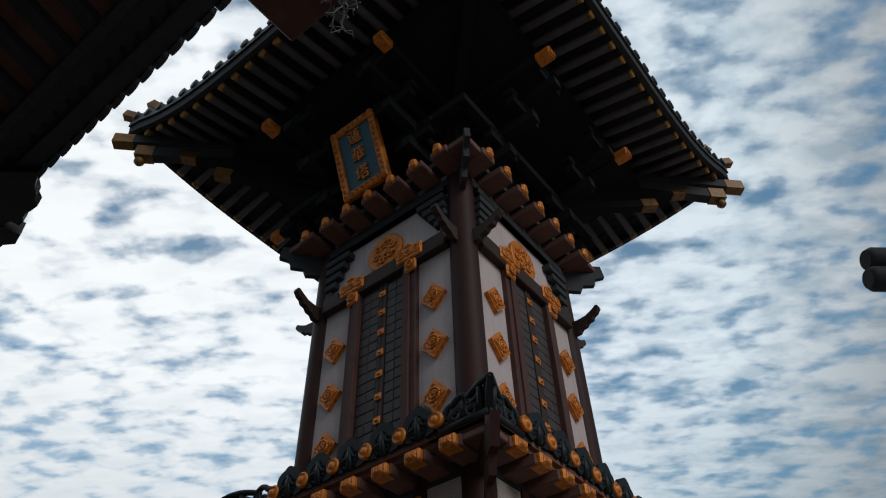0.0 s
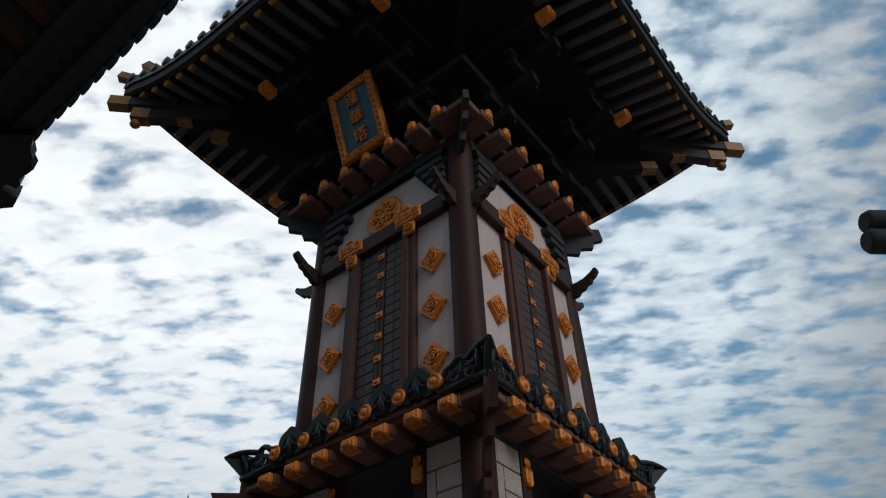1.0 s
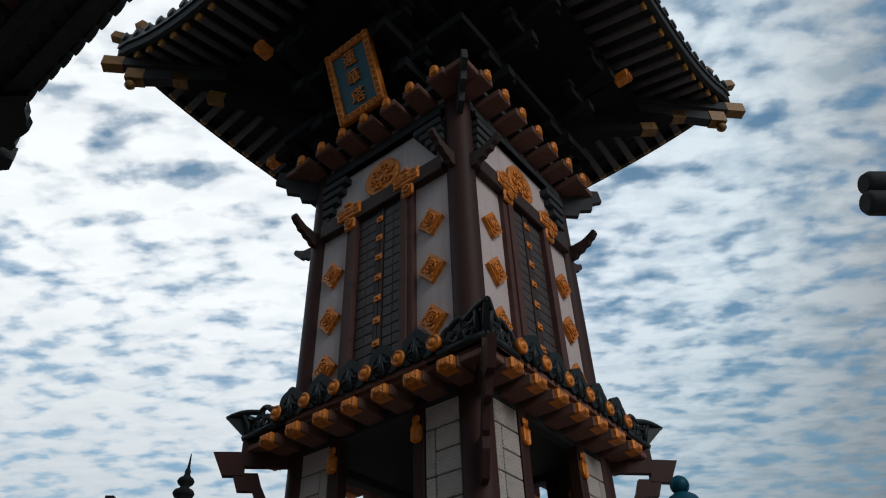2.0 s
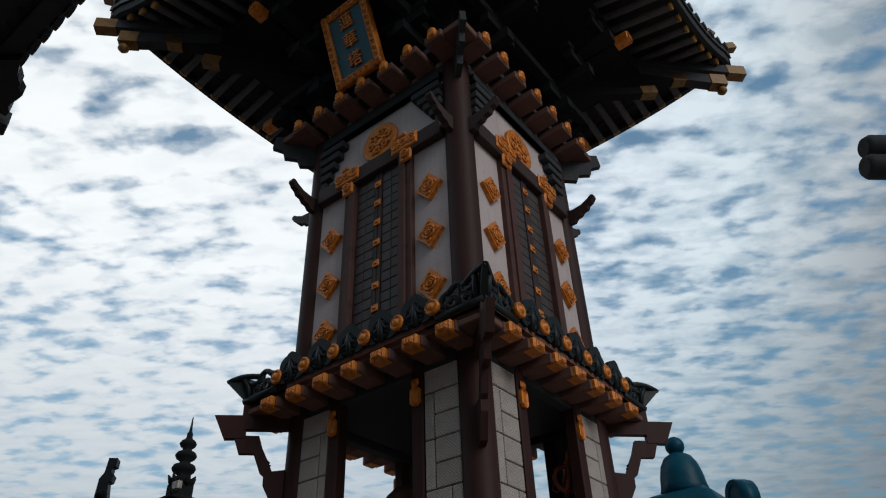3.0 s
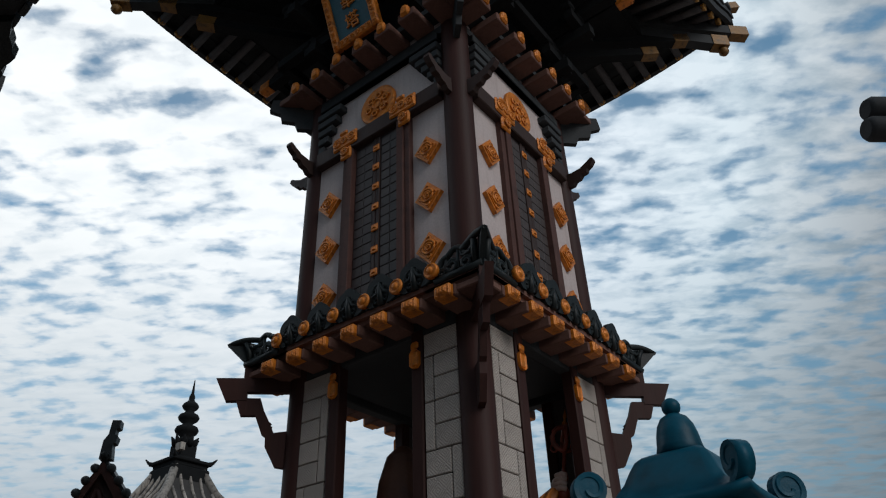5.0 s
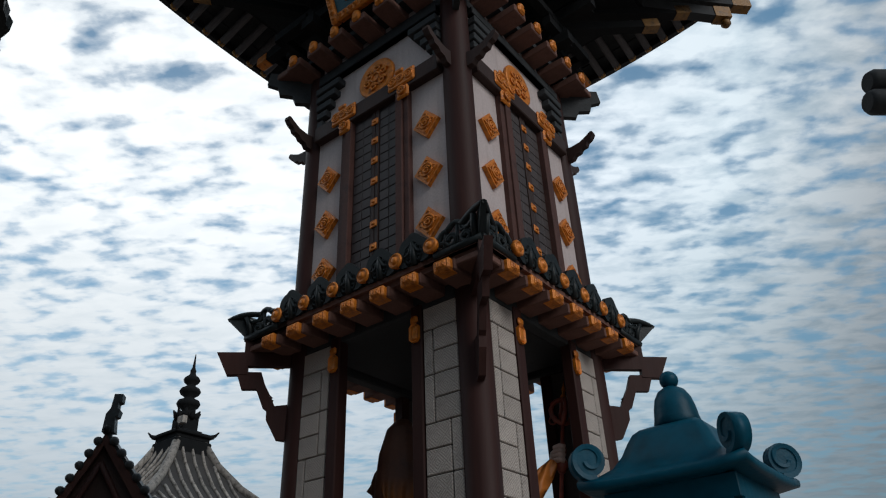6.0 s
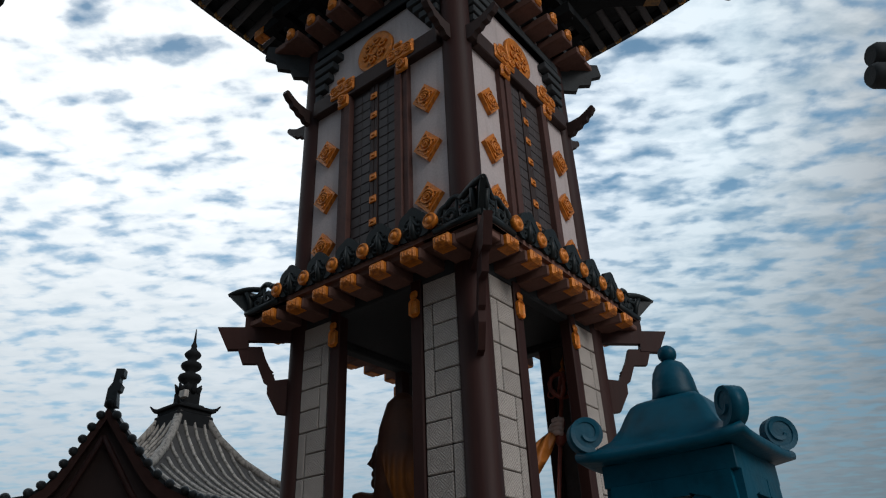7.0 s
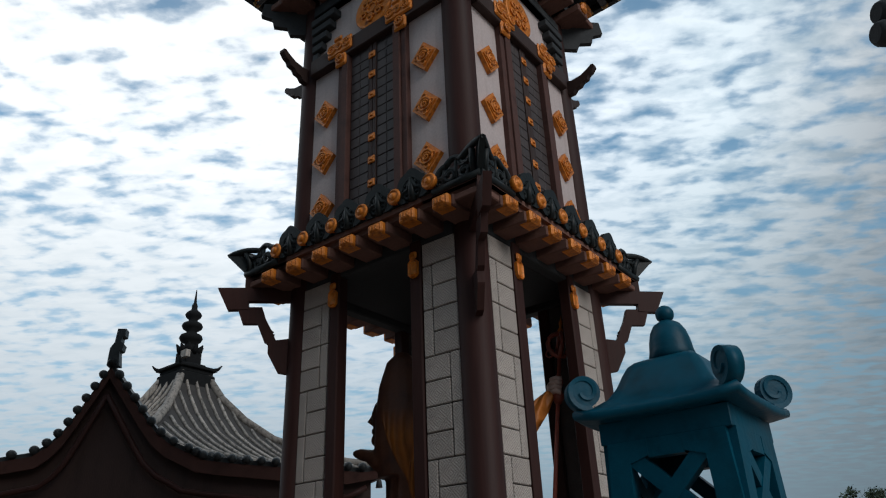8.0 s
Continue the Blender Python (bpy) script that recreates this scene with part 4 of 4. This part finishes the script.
for a, b in zip(rings, rings[1:]):
    for i in range(4 * NS):
        f = bm.faces.new((a[i], a[(i + 1) % (4 * NS)], b[(i + 1) % (4 * NS)], b[i]))
        f.smooth = True
bm.faces.new(rings[0])
bm.faces.new(rings[-1])
roof = part("roof", bm, TEAL, lantern)
bm = bmesh.new()
lathe(bm, [(0.118, 2.61), (0.128, 2.63), (0.120, 2.66), (0.112, 2.72), (0.098, 2.775), (0.075, 2.815), (0.045, 2.835), (0.025, 2.845)], 24)
part("cap", bm, TEAL, lantern)
bm = bmesh.new()
ball(bm, (0, 0, 2.882), 0.052, seg=18)
part("ball_finial", bm, TEAL, lantern)
bm = bmesh.new()
sc = []
for i in range(30):
    a = -1.9 + i / 29 * 2 * math.pi * 1.25
    rr = 0.118 - 0.085 * (i / 29) ** 1.1
    sc.append((0.0 + rr * math.cos(a), 0.115 + rr * math.sin(a)))
rowsv = []
for i, (x, z) in enumerate(sc):
    th = 0.034 * (1 - 0.4 * i / 29)
    c = Vector((0, 0.115))
    d = (Vector((x, z)) - c).normalized()
    o, n_ = Vector((x, z)) + d * th * 0.5, Vector((x, z)) - d * th * 0.5
    wd = 0.058
    rowsv.append([bm.verts.new(v) for v in ((o.x, -wd, o.y), (o.x, wd, o.y), (n_.x, wd * 0.9, n_.y), (n_.x, -wd * 0.9, n_.y))])
for a, b in zip(rowsv, rowsv[1:]):
    for i in range(4):
        bm.faces.new((a[i], a[(i + 1) % 4], b[(i + 1) % 4], b[i])).smooth = i in (0, 2)
bm.faces.new(rowsv[0])
bm.faces.new(rowsv[-1][::-1])
cyl = [(0.105 * math.cos(2 * math.pi * i / 20), 0.115 + 0.105 * math.sin(2 * math.pi * i / 20)) for i in range(20)]
plate(bm, cyl, 0.085)
curl = finish("corner_curl", bm, TEAL)
for k in range(4):
    part("corner_curl", curl, None, roof, "curled scroll corner", quarter(k) @ Matrix.Translation((0.378, -0.378, 2.345)) @ pose(0, 0, 0, 0, 0, -45) @ Matrix.Diagonal((0.8, 0.72, 0.8, 1)))
bm = bmesh.new()
box(bm, (-0.336, -0.336, 2.158), (0.336, 0.336, 2.268), 0.004)
part("top_slab", bm, TEAL, lantern)
bm = bmesh.new()
Y = -0.30
for s in (-1, 1):
    plate(bm, [(s * x, z) for x, z in ((0.30, 2.16), (0.09, 2.16), (0.09, 2.08), (0.19, 2.05), (0.205, 1.74), (0.10, 1.68), (0.10, 1.60), (0.33, 1.60))], 0.08, Matrix.Translation((0, Y, 0)))
plate(bm, [(-0.09, 2.16), (0.09, 2.16), (0.09, 2.07), (-0.09, 2.07)], 0.076, Matrix.Translation((0, Y, 0)))
plate(bm, [(-0.10, 1.68), (0.10, 1.68), (0.10, 1.60), (-0.10, 1.60)], 0.076, Matrix.Translation((0, Y, 0)))
for s in (-1, 1):
    # crossed bars of the lattice, one set slightly behind the other
    plate(bm, [(s * x, z) for x, z in ((-0.215, 1.75), (-0.215, 1.69), (-0.17, 1.69), (0.205, 2.05), (0.205, 2.11), (0.155, 2.11))], 0.062 + 0.004 * s, Matrix.Translation((0, Y, 0)))
side = finish("pierced_side", bm, TEAL)
for k in range(4):
    part("pierced_side", side, None, lantern, "", quarter(k))
bm = bmesh.new()
box(bm, (-0.42, -0.42, 1.50), (0.42, 0.42, 1.60), 0.02)
lathe(bm, [(0.34, 0.0), (0.34, 0.15), (0.22, 0.30), (0.17, 0.8), (0.22, 1.30), (0.36, 1.50)], 20)
part("pedestal", bm, TEAL, lantern)

# ---- far pavilion with a spire ----
pav = thing("pavilion", (-17.1, 8.0, 0), "square pavilion with weathered grey tiled roof and ringed dark spire", "pavilion")
bm = bmesh.new()
ball(bm, (0, 0, 0), 0.11, seg=8)
knob = finish("eave_tile", bm, TILE)
PP = [(0.48, 8.15), (0.85, 7.42), (1.40, 6.70), (2.05, 6.08), (2.9, 5.56), (3.7, 5.16), (4.35, 4.92)]
for k in range(4):
    bm = bmesh.new()
    NN = 14
    rows = []
    for s, z in PP:
        rows.append([bm.verts.new((t * s, -s, z + 0.35 * (s / 4.35) ** 3 * abs(t) ** 3)) for t in [-1 + 2 * i / NN for i in range(NN + 1)]])
    for a, b in zip(rows, rows[1:]):
        for i in range(NN):
            bm.faces.new((a[i], a[i + 1], b[i + 1], b[i]))
    sl = part("roof_slope", bm, PAN_TILE, pav, "weathered grey tiled slope", quarter(k))
    for i in range(-12, 13):
        u = i * 0.355
        pts = []
        for (s0, z0), (s1, z1) in zip(PP, PP[1:]):
            for q in (0, 0.5):
                s = s0 + (s1 - s0) * q
                if s >= abs(u):
                    pts.append((u, -s, z0 + (z1 - z0) * q + 0.03 + 0.35 * (s / 4.35) ** 3 * abs(u / s) ** 3))
        pts.append((u, -4.40, 4.94 + 0.35 * abs(u / 4.35) ** 3))
        if len(pts) > 1:
            bm = bmesh.new()
            tube(bm, pts, 0.055, 6)
            part("tile_roll", bm, OLD_TILE, sl)
    bm = bmesh.new()
    rows = []
    for i in range(NN + 1):
        t = -1 + 2 * i / NN
        up_ = 0.35 * abs(t) ** 3
        rows.append([bm.verts.new((t * s, -s, z + up_)) for s, z in ((4.34, 4.88), (4.20, 4.62), (4.0, 4.62), (4.1, 4.92))])
    for a, b in zip(rows, rows[1:]):
        for j in range(4):
            bm.faces.new((a[j], a[(j + 1) % 4], b[(j + 1) % 4], b[j]))
    part("eave_fascia", bm, BEAM, pav, "red-brown fascia", quarter(k))
    for i in range(-14, 15):
        u = i * 0.30
        part("eave_tile", knob, None, pav, "", quarter(k) @ Matrix.Translation((u, -4.42, 4.88 + 0.35 * abs(u / 4.35) ** 3)))
    bm = bmesh.new()
    tube(bm, [(s, -s, z + 0.05 + 0.35 * (s / 4.35) ** 3) for s, z in PP], 0.13, 8)
    part("hip_ridge", bm, OLD_TILE, pav, "", quarter(k))
    bm = bmesh.new()
    lathe(bm, [(0.18, 0), (0.18, 4.70)], 12, (3.2, -3.2, 0))
    part("column", bm, COLUMN, pav, "", quarter(k))
bm = bmesh.new()
box(bm, (-4.0, -4.0, 4.57), (4.0, 4.0, 4.64))
part("soffit", bm, BLACK, pav)
bm = bmesh.new()
box(bm, (-3.1, -3.1, 0), (3.1, 3.1, 4.60))
part("wall", bm, WOOD, pav)
bm = bmesh.new()
box(bm, (-0.66, -0.66, 7.75), (0.66, 0.66, 8.22), 0.04)
box(bm, (-0.60, -0.60, 8.22), (0.60, 0.60, 8.36), 0.02)
box(bm, (-0.70, -0.70, 8.36), (0.70, 0.70, 8.46), 0.02)
for sx, sy in ((1, 1), (1, -1), (-1, 1), (-1, -1)):
    tube(bm, [(0.58 * sx, 0.58 * sy, 8.42), (0.70 * sx, 0.70 * sy, 8.46), (0.78 * sx, 0.78 * sy, 8.58)], [0.07, 0.055, 0.02], 6)
box(bm, (-0.42, -0.42, 8.46), (0.42, 0.42, 8.60), 0.03)
box(bm, (-0.30, -0.30, 8.60), (0.30, 0.30, 9.02), 0.03)
for i in range(10):
    a = math.pi * 2 * i / 10
    tube(bm, [(0.26 * math.cos(a), 0.26 * math.sin(a), 8.98), (0.34 * math.cos(a), 0.34 * math.sin(a), 9.12), (0.44 * math.cos(a), 0.44 * math.sin(a), 9.26)], [0.10, 0.09, 0.02], 6)
lathe(bm, [(0.30, 9.0), (0.32, 9.16), (0.20, 9.24), (0.17, 9.32), (0.33, 9.42), (0.38, 9.52), (0.34, 9.62), (0.18, 9.70), (0.16, 9.76), (0.30, 9.86), (0.345, 9.95), (0.30, 10.04), (0.16, 10.12), (0.14, 10.18),
           (0.24, 10.27), (0.275, 10.35), (0.23, 10.43), (0.12, 10.52), (0.09, 10.60), (0.10, 10.68), (0.05, 10.80), (0.015, 11.28)], 20)
part("spire", bm, UNDER, pav, "dark ringed spire")
bm = bmesh.new()
box(bm, (0.30, -0.50, 8.68), (0.62, -0.34, 8.92), 0.01)
part("flood_light", bm, OLD_TILE, pav, "small grey flood light on the spire")
bm = bmesh.new()
tube(bm, [(4.42, 4.42, 5.45), (4.42, 4.42, 4.95)], 0.012, 4)
lathe(bm, [(0.11, 4.62), (0.085, 4.8), (0.05, 4.93), (0.02, 4.96)], 10, (4.42, 4.42, 0))
part("wind_bell", bm, TILE, pav, "small dark wind bell")

# ---- gabled hall before the pavilion ----
gh = thing("gabled_hall", (-10.12, 2.10, 0), "dark gabled hall with knobbed verge tiles and ridge ornament", "building")
gh.rotation_euler = (0, 0, radians(-45))
wide = lambda q, y: y * (0.80 if q < 0 else 1.18) if y < 1.45 else y
V = [(0.0, 5.79), (0.24, 5.42), (0.44, 5.12), (0.62, 4.84), (0.85, 4.52), (1.1, 4.30), (1.4, 4.14), (1.9, 4.02), (2.5, 3.94), (3.75, 3.82), (4.9, 3.74), (5.6, 3.85), (6.0, 4.0)]
bm = bmesh.new()
plate(bm, [(wide(1, y), z - 0.12) for y, z in V][::-1] + [(-wide(-1, y), z - 0.12) for y, z in V[1:]] + [(-5.0, 3.5), (-5.0, 0), (5.0, 0), (5.0, 3.5)], 0.2, Matrix.Rotation(radians(90), 4, "Z"))
part("gable_wall", bm, WOOD, gh, "dark brown gable boarding")
for s in (-1, 1):
    bm = bmesh.new()
    rows = [[bm.verts.new((x, s * wide(s, y), z + dz)) for x, dz in ((0.25, -0.12), (0.25, 0.0), (-0.3, 0.0), (-0.3, -0.12))] for y, z in V]
    for a, b in zip(rows, rows[1:]):
        for j in range(4):
            bm.faces.new((a[j], a[(j + 1) % 4], b[(j + 1) % 4], b[j]))
    part("roof_slope", bm, TILE, gh)
    bm = bmesh.new()
    rows = [[bm.verts.new((x, s * wide(s, y) * f_, z - dz)) for x, dz, f_ in ((0.31, 0.09, 1.0), (0.31, 0.30, 0.93), (0.25, 0.30, 0.93), (0.25, 0.09, 1.0))] for y, z in V]
    for a, b in zip(rows, rows[1:]):
        for j in range(4):
            bm.faces.new((a[j], a[(j + 1) % 4], b[(j + 1) % 4], b[j]))
    part("barge_board", bm, BARGE, gh, "red-brown barge board")
    bm = bmesh.new()
    tube(bm, [(0.27, s * wide(s, y) * 0.82, z - 0.62) for y, z in V], 0.055, 6)
    part("inner_trim", bm, COLUMN, gh, "dark red inner trim under the barge board")
    d = 0.0
    for (y0, z0), (y1, z1) in zip(V, V[1:]):
        seg = math.hypot(y1 - y0, z1 - z0)
        while d < seg:
            q = d / seg
            bm = bmesh.new()
            ball(bm, (0.30, s * (wide(s, y0) + (wide(s, y1) - wide(s, y0)) * q), z0 + (z1 - z0) * q + 0.005), 0.088, (1.5, 0.95, 0.95), seg=10)
            part("verge_tile", bm, TILE, gh)
            d += 0.27
        d -= seg
bm = bmesh.new()
plate(bm, [(-0.10, 5.75), (-0.09, 6.1), (-0.02, 6.22), (0.0, 6.5), (0.16, 6.5), (0.16, 6.35), (0.10, 6.33), (0.10, 6.22), (0.16, 6.18), (0.14, 6.06), (0.09, 6.04), (0.13, 5.75)], 0.2, Matrix.Translation((0.2, 0, 0)) @ Matrix.Rotation(radians(90), 4, "Z"))
part("ridge_ornament", bm, TILE, gh, "dark curled ridge ornament")

# ---- wooded hill far off ----
rng = random.Random(11)
bm = bmesh.new()
for i in range(700):
    x = rng.uniform(-45, 60)
    top = 8.9 + 2.2 * noise.noise(Vector((x * 0.06, 3.1, 0))) + 1.2 * noise.noise(Vector((x * 0.25, 1.0, 0)))
    top *= min(1.0, max(0.25, (x + 38) / 26)) if x < -12 else 1.0
    h = top * math.sqrt(rng.random())
    r = rng.uniform(0.45, 1.0)
    c = Vector((x, 84 + rng.uniform(-2, 4), max(0.4, h + 1.2)))
    # a clump of leaf sprays round a branch end
    for j in range(70):
        d = Vector((rng.gauss(0, 1), rng.gauss(0, 1), rng.gauss(0, 1)))
        p = c + d.normalized() * r * 1.15 * rng.random() ** 0.4
        u = Vector((rng.gauss(0, 1), rng.gauss(0, 1), rng.gauss(0, 1))).normalized() * rng.uniform(0.10, 0.24)
        w = u.cross(d).normalized() * rng.uniform(0.06, 0.15)
        bm.faces.new([bm.verts.new(q) for q in (p - u, p + w, p + u, p - w)])
    box(bm, c - Vector((0.04, 0.04, r + 0.6)), c + Vector((0.04, 0.04, 0)))
tagged(new("far_trees", finish("far_trees", bm, GREEN)), "dark wooded hillside beyond the temple yard", "trees", kind="stuff")
